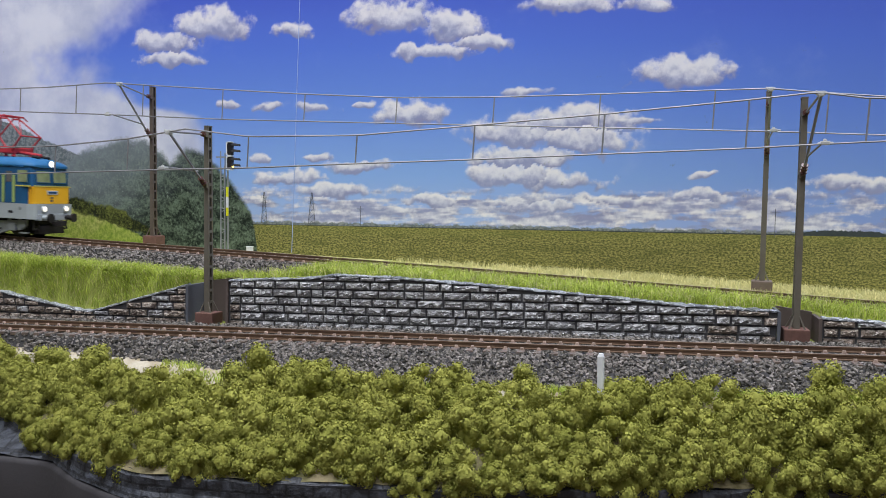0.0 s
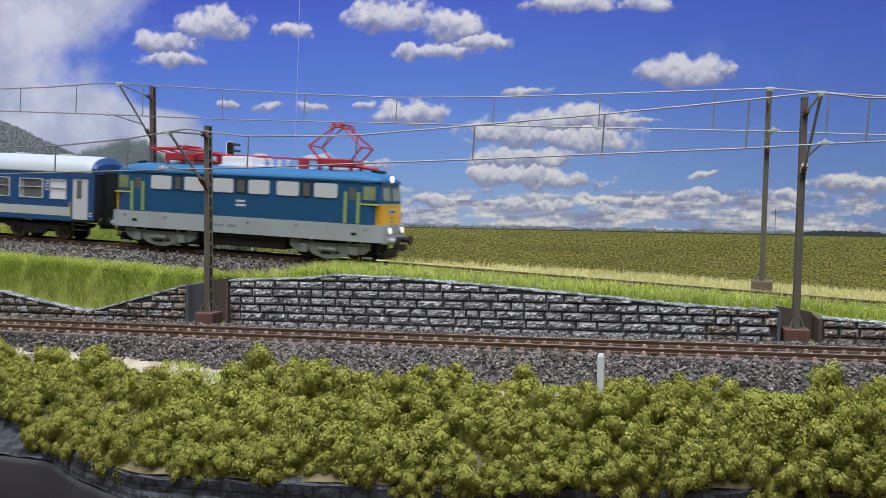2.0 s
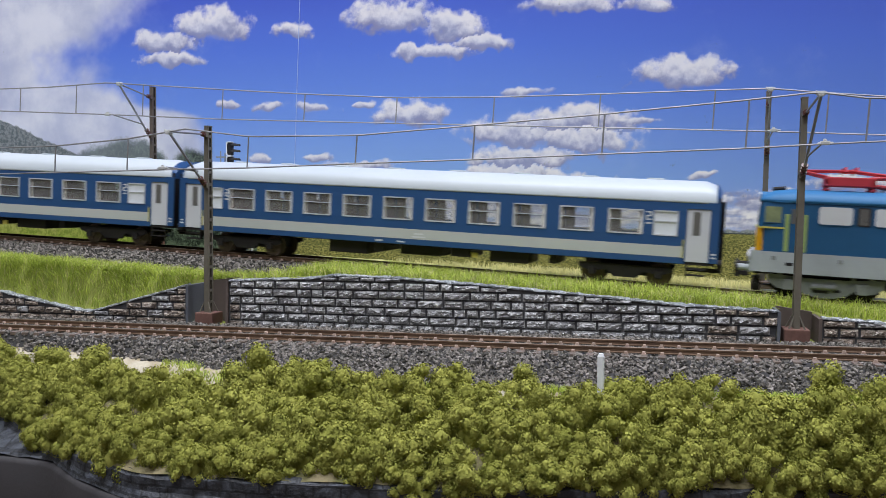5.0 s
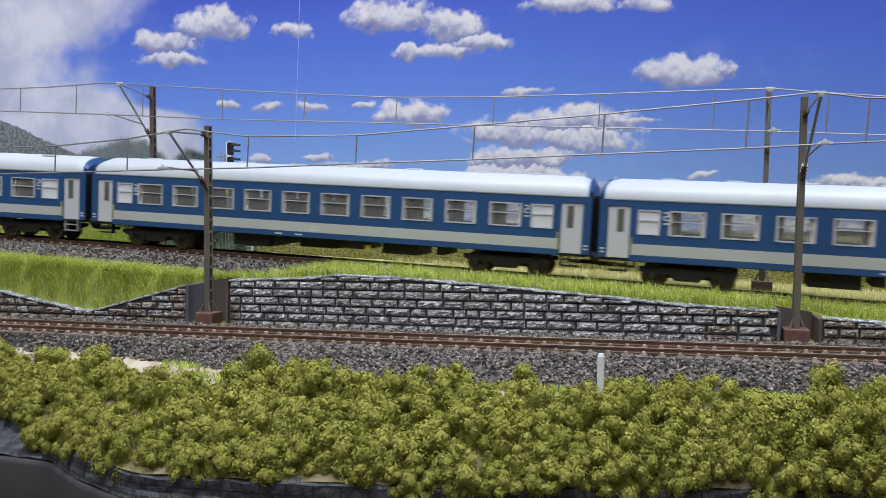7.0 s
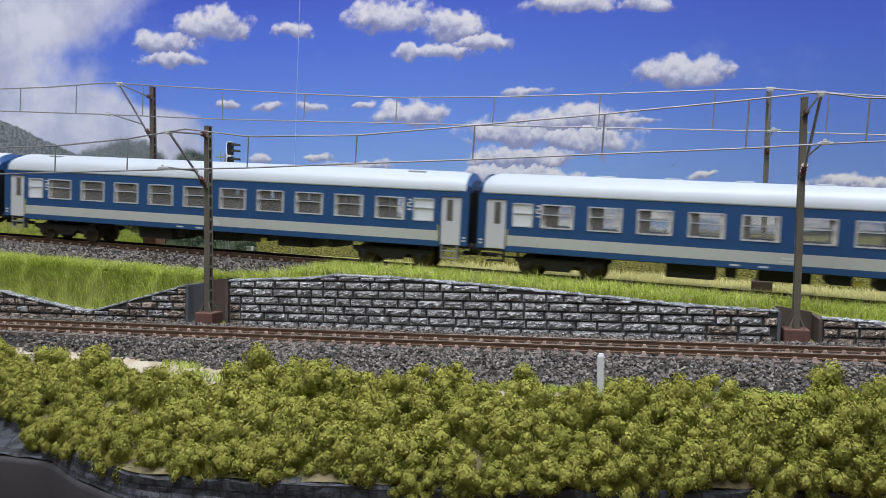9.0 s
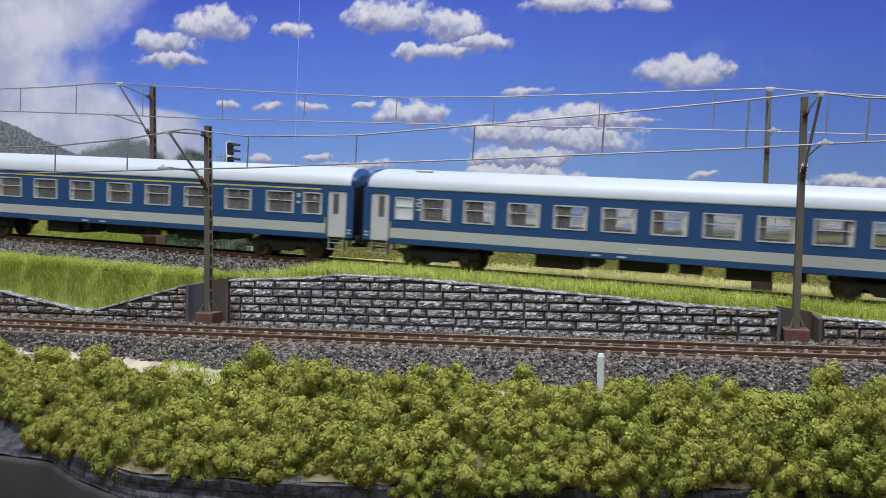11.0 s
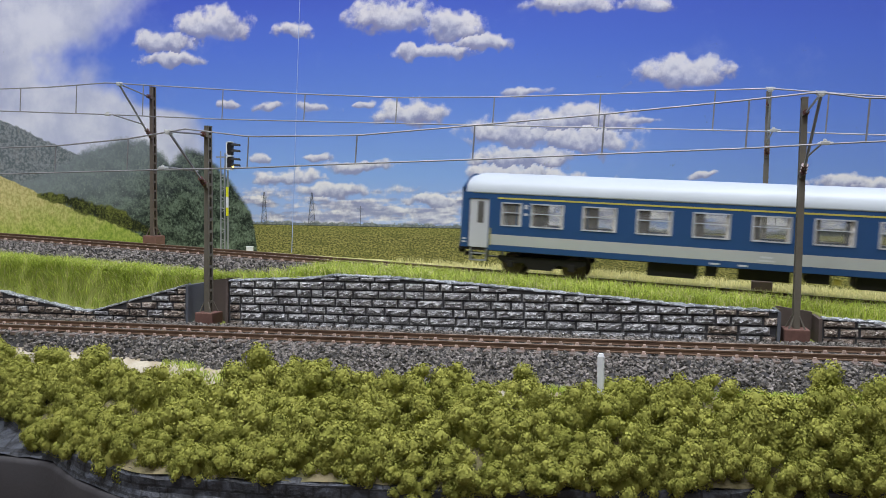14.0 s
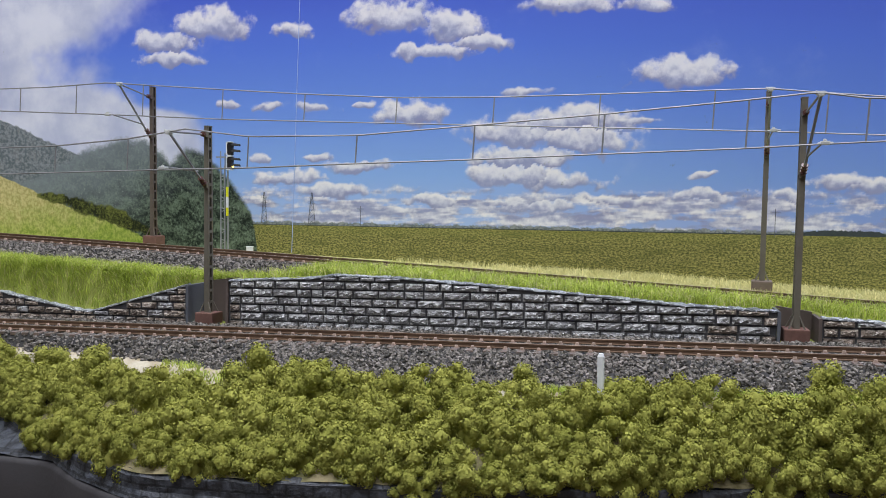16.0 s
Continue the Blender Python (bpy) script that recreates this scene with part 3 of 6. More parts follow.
def print_material():
    """The printed photograph: sky ramp, clouds lit from above, hill, trees, meadow and field, told apart by attributes of the sheet."""
    m, nd, ln = nodes_of("printed_landscape")
    b = nd["Principled BSDF"]
    add = lambda *v: functools.reduce(lambda p, q: math_of(nd, ln, "ADD", p, q), v)
    mul = lambda p, q: math_of(nd, ln, "MULTIPLY", p, q)
    off = lambda v, k: mul(math_of(nd, ln, "SUBTRACT", v, 0.5), k)
    step = lambda v, lo, hi: step_of(nd, ln, v, lo, hi)
    mix = lambda f, p, q: mix_of(nd, ln, f, p, q)

    def at(name):
        a = nd.new("ShaderNodeAttribute")
        a.attribute_name = name
        return a.outputs["Fac"]

    def moved(v, delta):
        n = nd.new("ShaderNodeVectorMath")
        n.operation = "ADD"
        ln.new(v, n.inputs[0])
        n.inputs[1].default_value = delta
        return n.outputs[0]

    def plane(x, y):
        n = nd.new("ShaderNodeCombineXYZ")
        ln.new(x, n.inputs[0])
        ln.new(y, n.inputs[1])
        return n.outputs[0]

    tc = nd.new("ShaderNodeTexCoord").outputs["Object"]
    up, along = at("up"), at("along")
    n_mid, n_fine = noise_of(nd, ln, tc, 130, 8, 0.62), noise_of(nd, ln, tc, 480, 6, 0.7)
    # sky
    ramp = nd.new("ShaderNodeValToRGB")
    ln.new(math_of(nd, ln, "DIVIDE", math_of(nd, ln, "SUBTRACT", up, 17), 150, True), ramp.inputs[0])
    el = ramp.color_ramp.elements
    el[0].position, el[0].color = 0.0, srgb(166, 188, 230)
    el[1].position, el[1].color = 1.0, srgb(75, 97, 203)
    for pos, c in ((0.22, srgb(139, 176, 233)), (0.5, srgb(111, 149, 230)), (0.75, srgb(90, 124, 221))):
        e = el.new(pos)
        e.color = c
    sky = mix(mul(step(along, 80.0, 420.0), 0.38), ramp.outputs[0], srgb(58, 78, 174))
    # clouds: billows by noise, crisp above and soft below, grey undersides
    lump = lambda v: add(off(noise_of(nd, ln, v, 75, 7, 0.6), 1.1), off(noise_of(nd, ln, v, 260, 5, 0.62), 0.5))
    here, above = lump(tc), lump(moved(tc, (0, 0, 0.0035)))
    dens = add(at("cloud"), here)
    cov = mul(step(dens, 0.16, 0.68), step(at("cloud"), -0.02, 0.22))
    tone = add(mul(at("shade"), 0.95), mul(math_of(nd, ln, "SUBTRACT", here, above), 0.8), 0.05, mul(here, 0.35))
    ccol = mix(step(tone, 0.12, 0.92), srgb(142, 143, 178), srgb(244, 240, 240))
    col = mix(mul(cov, 0.93), sky, ccol)
    veil = mul(step(add(off(noise_of(nd, ln, tc, 30, 6, 0.6), 1.4), mul(at("cloud"), 0.5)), 0.05, 0.6), 0.22)
    col = mix(veil, col, srgb(176, 192, 228))
    wn = noise_of(nd, ln, tc, 28, 6, 0.58)
    wcol = mix(step(wn, 0.3, 0.7), srgb(186, 192, 216), srgb(226, 228, 238))
    col = mix(mul(at("white"), 0.96), col, wcol)
    # wooded hill in haze
    rock = mix(step(n_fine, 0.4, 0.62), srgb(94, 104, 108), srgb(140, 146, 150))
    rock = mix(mul(step(n_mid, 0.5, 0.7), 0.4), rock, srgb(152, 152, 152))
    col = mix(step(add(at("hill"), off(n_mid, 6.0), off(n_fine, 4.0)), -0.6, 0.6), col, rock)
    # field: rows of plants that shrink with distance
    fv = plane(mul(along, mul(at("depth"), 0.03)), mul(at("depth"), 1.5))
    fz = plane(mul(along, 0.6), up)
    plants = add(mul(noise_of(nd, ln, fz, 1.1, 4, 0.8), 0.8), mul(noise_of(nd, ln, fv, 3.0, 4, 0.6), 0.2))
    fcol = mix(step(plants, 0.43, 0.58), srgb(76, 80, 44), srgb(160, 154, 92))
    fcol = mix(mul(step(noise_of(nd, ln, plane(mul(along, 0.05), mul(up, 0.22)), 1.0, 5, 0.6), 0.46, 0.7), 0.5), fcol, srgb(78, 84, 42))
    fcol = mix(mul(step(up, 10.0, 17.5), 0.3), fcol, srgb(136, 138, 72))
    field = step(up, HORIZON + 0.15, HORIZON - 0.15)
    wood = noise_of(nd, ln, plane(mul(along, 0.5), mul(along, 0.0)), 1.0, 5, 0.65)
    rise = math_of(nd, ln, "SUBTRACT", mul(at("far"), add(mul(wood, 1.6), 0.15)), math_of(nd, ln, "SUBTRACT", up, HORIZON))
    col = mix(step(rise, -0.12, 0.12), col, mix(n_fine, srgb(44, 52, 56), srgb(74, 82, 84)))
    col = mix(field, col, fcol)
    # trees, hazy towards the hill
    leaf = noise_of(nd, ln, tc, 620, 7, 0.72)
    crown = noise_of(nd, ln, tc, 95, 4, 0.55)
    light = add(mul(leaf, 0.85), mul(crown, 0.18), mul(math_of(nd, ln, "SUBTRACT", crown, noise_of(nd, ln, moved(tc, (0, 0, 0.004)), 95, 4, 0.55)), 0.45))
    tcol = mix(step(light, 0.38, 0.7), srgb(24, 34, 29), srgb(106, 122, 104))
    tcol = mix(mul(step(leaf, 0.6, 0.7), 0.6), tcol, srgb(158, 170, 162))
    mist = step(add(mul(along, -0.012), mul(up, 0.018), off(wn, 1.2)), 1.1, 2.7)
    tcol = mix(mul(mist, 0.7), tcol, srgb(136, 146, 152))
    edge = add(at("tree"), off(n_mid, 9.0), off(leaf, 7.0))
    col = mix(step(edge, -3.0, 3.0), col, tcol)
    # meadow on the slope with its line of shrubs
    blade = noise_of(nd, ln, plane(mul(along, 1.0), mul(up, 0.7)), 0.5, 6, 0.75)
    dry = step(add(mul(up, 0.03), off(n_mid, 1.6), mul(along, -0.004)), 0.55, 1.95)
    scol = mix(dry, srgb(150, 164, 76), srgb(206, 196, 140))
    scol = mix(mul(step(blade, 0.42, 0.58), 0.8), scol, mix(dry, srgb(98, 124, 44), srgb(164, 154, 94)))
    col = mix(step(add(at("slope"), off(n_mid, 4.0), off(leaf, 3.0)), -0.5, 0.6), col, scol)
    bush = mix(step(add(mul(leaf, 0.6), mul(crown, 0.4)), 0.42, 0.6), srgb(30, 36, 18), srgb(104, 110, 54))
    col = mix(step(add(at("shrub"), off(crown, 1.6), off(leaf, 0.9)), 0.35, 0.65), col, bush)
    ln.new(col, b.inputs["Base Color"])
    b.inputs["Roughness"].default_value, b.inputs["Specular IOR Level"].default_value = 0.75, 0.2
    return m


backdrop()

# ---------------------------------------------------------------- the room round the layout


def room():
    for name, r, mat, label in (("floor", (-2400, 2400, -2000, 1400, -920, -900), "room_floor", "brown room floor"),
                                ("ceiling", (-2400, 2400, -2000, 1400, 1400, 1420), "room", "white room ceiling"),
                                ("wall_north", (-2400, 2400, 1400, 1420, -900, 1400), "room", "plain white room wall"),
                                ("wall_south", (-2400, 2400, -2020, -2000, -900, 1400), "room", "plain white room wall"),
                                ("wall_west", (-2420, -2400, -2000, 1400, -900, 1400), "room", "plain white room wall"),
                                ("wall_east", (2400, 2420, -2000, 1400, -900, 1400), "room", "plain white room wall")):
        ob = part(name, boxes(r), mat, None)
        tagged(ob, label, name.split("_")[0], kind="structure")


room()

# ---------------------------------------------------------------- retaining wall (body; its stones come last)


def wall_stretch(s0, s1, label):
    """One stretch of the wall: backing body and coping, following the front track."""
    top = empty("retaining_wall", label, "wall", group="retaining wall", kind="structure")
    ss = np.linspace(s0, s1, int((s1 - s0) / 1.6))
    rs = np.random.RandomState(int(abs(s0)) + 1)
    rings, cop = [], []
    for s in ss:
        h = wall_top(s)
        rings.append([Vector(front.at(s, WALL_W - 0.9, -4.5)), Vector(front.at(s, WALL_W - 0.9, h - 0.8)), Vector(front.at(s, WALL_W - 6, h - 0.8)), Vector(front.at(s, WALL_W - 6, -4.5))])
        j = rs.rand(5) * 0.7
        cop.append([Vector(front.at(s, WALL_W - 0.3 + j[0] * 0.7, h - 1.0)), Vector(front.at(s, WALL_W - 0.2 + j[1] * 0.7, h - 0.6 + j[2] * 0.5)), Vector(front.at(s, WALL_W - 1.6, h - 0.3 + j[3] * 0.8)),
                    Vector(front.at(s, WALL_W - 4.0, h - 0.4 + j[4])), Vector(front.at(s, WALL_W - 6.2, h - 1.6))])
    part("wall_body", loft(rings), "mortar", top)
    ob = part("coping", loft(cop), "coping", top, "blue-grey painted rough coping")
    return top


WALLS = [(wall_stretch(-330, -140, "low painted stone retaining wall with dipping top"), -330, -140),
         (wall_stretch(-116.5, 133.5, "grey painted rough stone retaining wall"), -116.5, 133.5),
         (wall_stretch(150.5, 330, "grey painted rough stone retaining wall end"), 150.5, 330)]


def niche(s0, s1):
    """The recess for a mast between two stretches: two cheeks, a back and a low sill."""
    top = empty("mast_niche", "grey concrete recess in the retaining wall", "niche", group="mast niches", kind="structure")
    h0, h1 = wall_top(s0), wall_top(s1)
    f = lambda s, w, z: Vector(front.at(s, w, z))

    def slab(name, a, b, wa, wb, lo, ha, hb, mat):
        part(name, loft([[f(a, wa, lo), f(b, wa, lo), f(b, wb, lo), f(a, wb, lo)], [f(a, wa, ha), f(b, wa, hb), f(b, wb, hb), f(a, wb, ha)]]), mat, top)

    slab("cheek", s0 + 0.05, s0 + 1.3, WALL_W + 0.6, WALL_W - 16, -4, h0 - 0.4, h0 - 0.6, "niche")
    slab("cheek", s1 - 1.3, s1 - 0.05, WALL_W + 0.6, WALL_W - 16, -4, h1 - 0.8, h1 - 0.6, "niche_brown")
    slab("niche_back", s0 + 1.35, s1 - 1.35, WALL_W - 14, WALL_W - 16, -4, h0 + 0.2, h1 + 0.2, "niche_brown")


for s0, s1 in NICHES:
    niche(s0, s1)

# ---------------------------------------------------------------- tracks


def track(line, name, label, s0, s1, p0, p1, pitch):
    top = empty(name, label, "track", group="tracks", kind="structure")
    ss = np.arange(s0, s1 + 1, 10.0)
    prof = ((-0.95, -2.1), (0.95, -2.1), (0.95, -1.8), (0.3, -1.55), (0.27, -0.75), (0.5, -0.55), (0.5, -0.02), (-0.5, -0.02), (-0.5, -0.55), (-0.27, -0.75), (-0.3, -1.55), (-0.95, -1.8))
    for c in (-8.25, 8.25):
        rail = part("rail", loft([[Vector(line.at(s, c + a, b)) for a, b in prof] for s in ss]), "rail", top)
        head = ((-0.42, -0.03), (0.42, -0.03), (0.38, 0.05), (-0.38, 0.05))
        part("railhead", loft([[Vector(line.at(s, c + a, b)) for a, b in head] for s in ss]), "rail_head", rail, "polished running surface")
    bm = boxes((-1.35, 1.35, -15, 15, -3.6, -2.2), bevel=0.15)
    one = part("sleeper", bm, "sleeper", top)
    bm = bmesh.new()
    for y in (-8.25, 8.25):
        box(bm, -0.8, 0.8, y - 1.9, y + 1.9, -2.25, -1.95)
        for d in (-1.45, 1.45):
            box(bm, -0.55, 0.55, y + d - 0.5, y + d + 0.5, -1.95, -1.25)
    part("rail_chair", bm, "chair", one)
    one.matrix_basis = line.seat_at(p0)
    for s in np.arange(p0 + pitch, p1, pitch):
        again(one, line.seat_at(s))
    # the rest, out of sight along the line
    vs, fs = [], []
    c8 = [(-1.35, -15, -3.6), (1.35, -15, -3.6), (1.35, 15, -3.6), (-1.35, 15, -3.6), (-1.35, -15, -2.2), (1.35, -15, -2.2), (1.35, 15, -2.2), (-1.35, 15, -2.2)]
    for s in np.concatenate([np.arange(s0 + 4, p0 - 3, pitch), np.arange(p1 + 3, s1 - 4, pitch)]):
        m = line.seat_at(s)
        k = len(vs)
        vs += [tuple((m @ (Vector(c) * MM)) / MM) for c in c8]
        fs += [[k + i for i in q] for q in ((3, 2, 1, 0), (4, 5, 6, 7), (0, 1, 5, 4), (1, 2, 6, 5), (2, 3, 7, 6), (3, 0, 4, 7))]
    tagged(soup("sleepers", vs, fs, "sleeper", top), kind="stuff")
    return top


track(front, "front_track", "rusty brown model track on dark ballast beside wall", -1700, 1700, -262, 250, 6.6)
track(rear, "rear_track", "rusty brown model track on raised ballast bed", -1800, 1800, -340, 280, 6.6)


def stones(name, label, n, area, size, seed):
    """Loose ballast: small angular stones laid over the bed. area gives places as (line, s, w, z) arrays."""
    rs = np.random.RandomState(seed)
    p = area(rs, n)
    n = len(p)
    base = np.array([(1, 0, 0), (-1, 0, 0), (0, 1, 0), (0, -1, 0), (0, 0, 1), (0, 0, -1)], float)
    f = np.array([(0, 2, 4), (2, 1, 4), (1, 3, 4), (3, 0, 4), (2, 0, 5), (1, 2, 5), (3, 1, 5), (0, 3, 5)])
    r = size * (0.55 + 0.75 * rs.rand(n, 1, 1))
    v = base[None] * (0.65 + 0.7 * rs.rand(n, 6, 1)) + (rs.rand(n, 6, 3) - 0.5) * 0.5
    q = rs.randn(n, 4)
    q /= np.linalg.norm(q, axis=1, keepdims=True)
    w, x, y, z = q.T
    R = np.stack([np.stack([1 - 2 * (y * y + z * z), 2 * (x * y - z * w), 2 * (x * z + y * w)], -1), np.stack([2 * (x * y + z * w), 1 - 2 * (x * x + z * z), 2 * (y * z - x * w)], -1),
                  np.stack([2 * (x * z - y * w), 2 * (y * z + x * w), 1 - 2 * (x * x + y * y)], -1)], 1)
    v = np.einsum("nij,nkj->nki", R, v * r) + p[:, None]
    ob = soup(name, v.reshape(-1, 3), (f[None] + 6 * np.arange(n)[:, None, None]).reshape(-1, 3), "ballast")
    return tagged(ob, label, "ballast", kind="stuff")


def front_bed(rs, n):
    s, w = rs.rand(n) * 520 - 265, rs.rand(n) * 78 - 29
    keep = (w < ballast_edge(s) + rs.randn(n) * 1.2)
    s, w = s[keep], w[keep]
    z, _, _, _, _ = terrain(s, w)
    p = front.at(s, w)
    between = np.abs(np.abs(w) - 8.25) < 1.5
    p[:, 2] = z + np.where(np.abs(w) < 16, 0.1, 0.1 + 0.9 * rs.rand(len(s)) ** 2) - np.where(between, 0.6, 0)
    return p


def rear_bed(rs, n):
    s, w = rs.rand(n) * 330 - 350, rs.rand(n) * 56 - 17
    s2, w2 = rs.rand(n // 5) * 280 - 20, rs.rand(n // 5) * 32 - 16
    s, w = np.concatenate([s, s2]), np.concatenate([w, w2])
    z = -3.1 - np.clip((np.abs(w) - 15) * 0.42, 0, 8)
    p = rear.at(s, w, 0)
    p[:, 2] += z + np.where(np.abs(w) < 16, 0, 0.5)
    lim = np.interp(s, [-330, -150, -100, -60, -30], [39, 37, 33, 24, 15]) + rs.randn(len(s)) * 1.5
    return p[w < lim]


stones("front_ballast", "dark grey crushed stone ballast under the front track", 40000, front_bed, 0.8, 11)
stones("rear_ballast", "dark grey crushed stone ballast on the raised bed", 19000, rear_bed, 0.8, 12)

# ---------------------------------------------------------------- catenary


def mast(line, s, plate, foot_mat, reach, mess_z, wire_z, label, tall=96.0):
    """A twin-channel mast behind the track on a concrete foot, with its cantilever over the track."""
    top = empty("catenary_mast", label, "catenary mast", group="catenary masts")
    p = line.at(s, -33, 0)
    top.matrix_world = place(p[0], p[1], p[2], 0, 0, math.degrees(np.interp(s, line.s, line.h)))
    part("footing", boxes((-4.9, 4.9, -4.9, 4.9, -5.0, 3.0), bevel=0.5), foot_mat, top, "weathered concrete foot")
    for sg in (-1, 1):
        bm = bmesh.new()
        # a channel with its web outward, slightly tapering
        rings = []
        for z, k in ((3.0, 1.0), (tall, 0.8)):
            y0, y1, y2 = sg * 2.2 * k, sg * 1.8 * k, sg * 1.1 * k
            hx = 1.28 * (0.5 + 0.5 * k)
            rings.append([Vector(c + (z,)) for c in ((-hx, y0), (hx, y0), (hx, y2), (hx - 0.4, y2), (hx - 0.4, y1), (-hx + 0.4, y1), (-hx + 0.4, y2), (-hx, y2))])
        bm = loft(rings)
        part("channel", bm, plate, top)
    for i in range(15):
        z = 8 + i * 5.8
        k = 1 - 0.2 * (z - 3) / 93
        for sx in (-1, 1):
            part("batten", boxes((sx * 1.14 - 0.15, sx * 1.14 + 0.15, -1.4 * k, 1.4 * k, z - 0.7, z + 0.7)), plate, top)
    for a in range(4):
        sx, sy = (-1, 1)[a % 2], (-1, 1)[a // 2]
        bm = bmesh.new()
        vs = [bm.verts.new(c) for c in ((sx * 1.0, sy * 2.5, 8.0), (sx * 1.3, sy * 2.5, 8.0), (sx * 3.4, sy * 3.6, 3.0), (sx * 2.6, sy * 3.6, 3.0))]
        us = [bm.verts.new(v.co + Vector((0, -sy * 0.5, 0))) for v in vs]
        bm.faces.new(vs), bm.faces.new(us[::-1])
        for i in range(4):
            bm.faces.new((vs[i], us[i], us[(i + 1) % 4], vs[(i + 1) % 4]))
        part("gusset", bm, plate, top)
    part("mast_cap", boxes((-1.25, 1.25, -1.9, 1.9, tall, tall + 0.5)), plate, top)
    # cantilever: y towards the track is negative
    yt = -33 * 1.0
    part("top_tube", rods(((0, -5.5, 90), (reach * 0.1, yt + 1, mess_z), 0.45)), "wire", top)
    part("diagonal_tube", rods(((0, -5.0, 67), (reach * 0.1, yt + 1.5, mess_z - 0.4), 0.6)), "wire", top)
    part("steady_arm", rods(((0, -9, 72), (reach, yt + 3, wire_z + 1.0), 0.4)), "wire", top)
    part("insulator", rods(*[((0, -3.2 - 0.55 * i, 90), (0, -3.6 - 0.55 * i, 90), 1.25 if i % 2 else 0.8) for i in range(5)], n=10), "insulator", top, "ribbed brown insulator")
    d = Vector((reach * 0.1, yt + 1.5 + 5, mess_z - 67)).normalized()
    part("insulator", rods(*[(Vector((0, -3.0, 65.5)) + d * (0.9 * i), Vector((0, -3.0, 65.5)) + d * (0.9 * i + 0.6), 1.35 if i % 2 else 0.95) for i in range(6)], n=10), "insulator", top, "ribbed brown insulator")
    part("bracket", boxes((-1.0, 1.0, -3.2, -1.6, 88.8, 91.2)), plate, top)
    part("bracket", boxes((-1.0, 1.0, -3.2, -1.8, 64.0, 67.0)), plate, top)
    bm = boxes((-1.5, 1.5, yt - 0.3, yt + 1.9, mess_z - 0.9, mess_z + 0.7), (-0.9, 0.9, yt - 0.9, yt + 2.6, mess_z - 1.4, mess_z + 0.2), (-2.1, -1.2, yt + 0.2, yt + 1.2, mess_z - 0.4, mess_z + 0.9), (1.2, 2.1, yt + 0.2, yt + 1.2, mess_z - 0.6, mess_z + 0.5), bevel=0.32)
    part("wire_clamp", bm, "clamp", top, "light grey clamp")
    bm = boxes((reach - 1.6, reach + 1.6, yt - 0.6, yt + 1.4, wire_z - 0.3, wire_z + 1.2), (reach - 0.6, reach + 2.9, yt + 0.1, yt + 0.9, wire_z + 0.2, wire_z + 0.9), (reach - 2.6, reach - 1.0, yt - 0.2, yt + 1.0, wire_z - 0.1, wire_z + 0.7), (reach - 0.7, reach + 0.5, yt, yt + 1.0, wire_z + 0.8, wire_z + 2.0), bevel=0.35)
    part("contact_clamp", bm, "clamp", top, "light grey clamp")
    return top


mast(rear, -200.9, "mast_dark", "footing", -8, 94.0, 75.5, "rust-brown lattice catenary mast behind the raised track")
mast(rear, 156.8, "mast", "footing_grey", 2, 93.6, 74.2, "grey catenary mast on concrete foot in dry grass")
mast(front, -129.2, "mast", "footing", -3, 89.0, 72.0, "grey lattice catenary mast in a wall recess", 93.9)
mast(front, 141.0, "mast", "footing", 2, 94.0, 75.4, "grey catenary mast on red-brown foot in a wall recess")


def overhead(line, name, label, mess, cont, drops, r=0.36):
    top = empty(name, label, "overhead line", group="overhead lines")
    zs = lambda rows, s: np.interp(s, [a for a, b in rows], [b for a, b in rows])
    ss = np.arange(-420, 401, 6.0)
    smooth = lambda rows: [Vector(line.at(s, 0, zs(rows, s))) for s in ss]
    part("messenger_wire", tube(smooth(mess), r), "wire", top)
    part("contact_wire", tube(smooth(cont), r), "wire", top)
    for s in drops:
        part("dropper", rods((Vector(line.at(s, 0, zs(mess, s))), Vector(line.at(s - 0.8, 0, zs(cont, s))), 0.34)), "wire", top)
    return top


overhead(rear, "rear_overhead_line", "thin grey contact and messenger wires with droppers over raised track",
         ((-420, 88), (-330, 88.2), (-285, 89.4), (-250, 91), (-209, 94.2), (-131, 91.2), (-80, 89.3), (-27, 88.0), (26, 88.8), (80, 90.7), (133, 92.8), (156.5, 93.6), (181, 91.6), (204, 90.2), (300, 89)),
         ((-420, 75.8), (-285, 76), (-209, 75.6), (-131, 74.5), (-27, 74.5), (80, 74.5), (157, 74.2), (204, 73.5), (400, 73.5)),
         (-330, -270, -230, -184, -131.6, -80.5, -26.6, 26.5, 80, 133, 181, 240))
overhead(front, "front_overhead_line", "thin grey contact and messenger wires with droppers over front track",
         ((-420, 84), (-222, 84.3), (-190, 84.2), (-150, 86.3), (-126, 89), (-122, 90), (-88.6, 85.3), (-38, 84.2), (12.5, 86.6), (64, 89.2), (116, 92.4), (140, 94.2), (156.5, 91.4), (175, 90.6), (300, 88)),
         ((-420, 71.5), (-125, 71.8), (-88, 71.7), (-38, 72.4), (12.7, 72.9), (64, 73.8), (117, 74.6), (141, 75.4), (163, 75.9), (400, 76)),
         (-240, -190, -150, -88.6, -38, 12.6, 64, 116.5, 157.2, 210))

# ---------------------------------------------------------------- lineside things


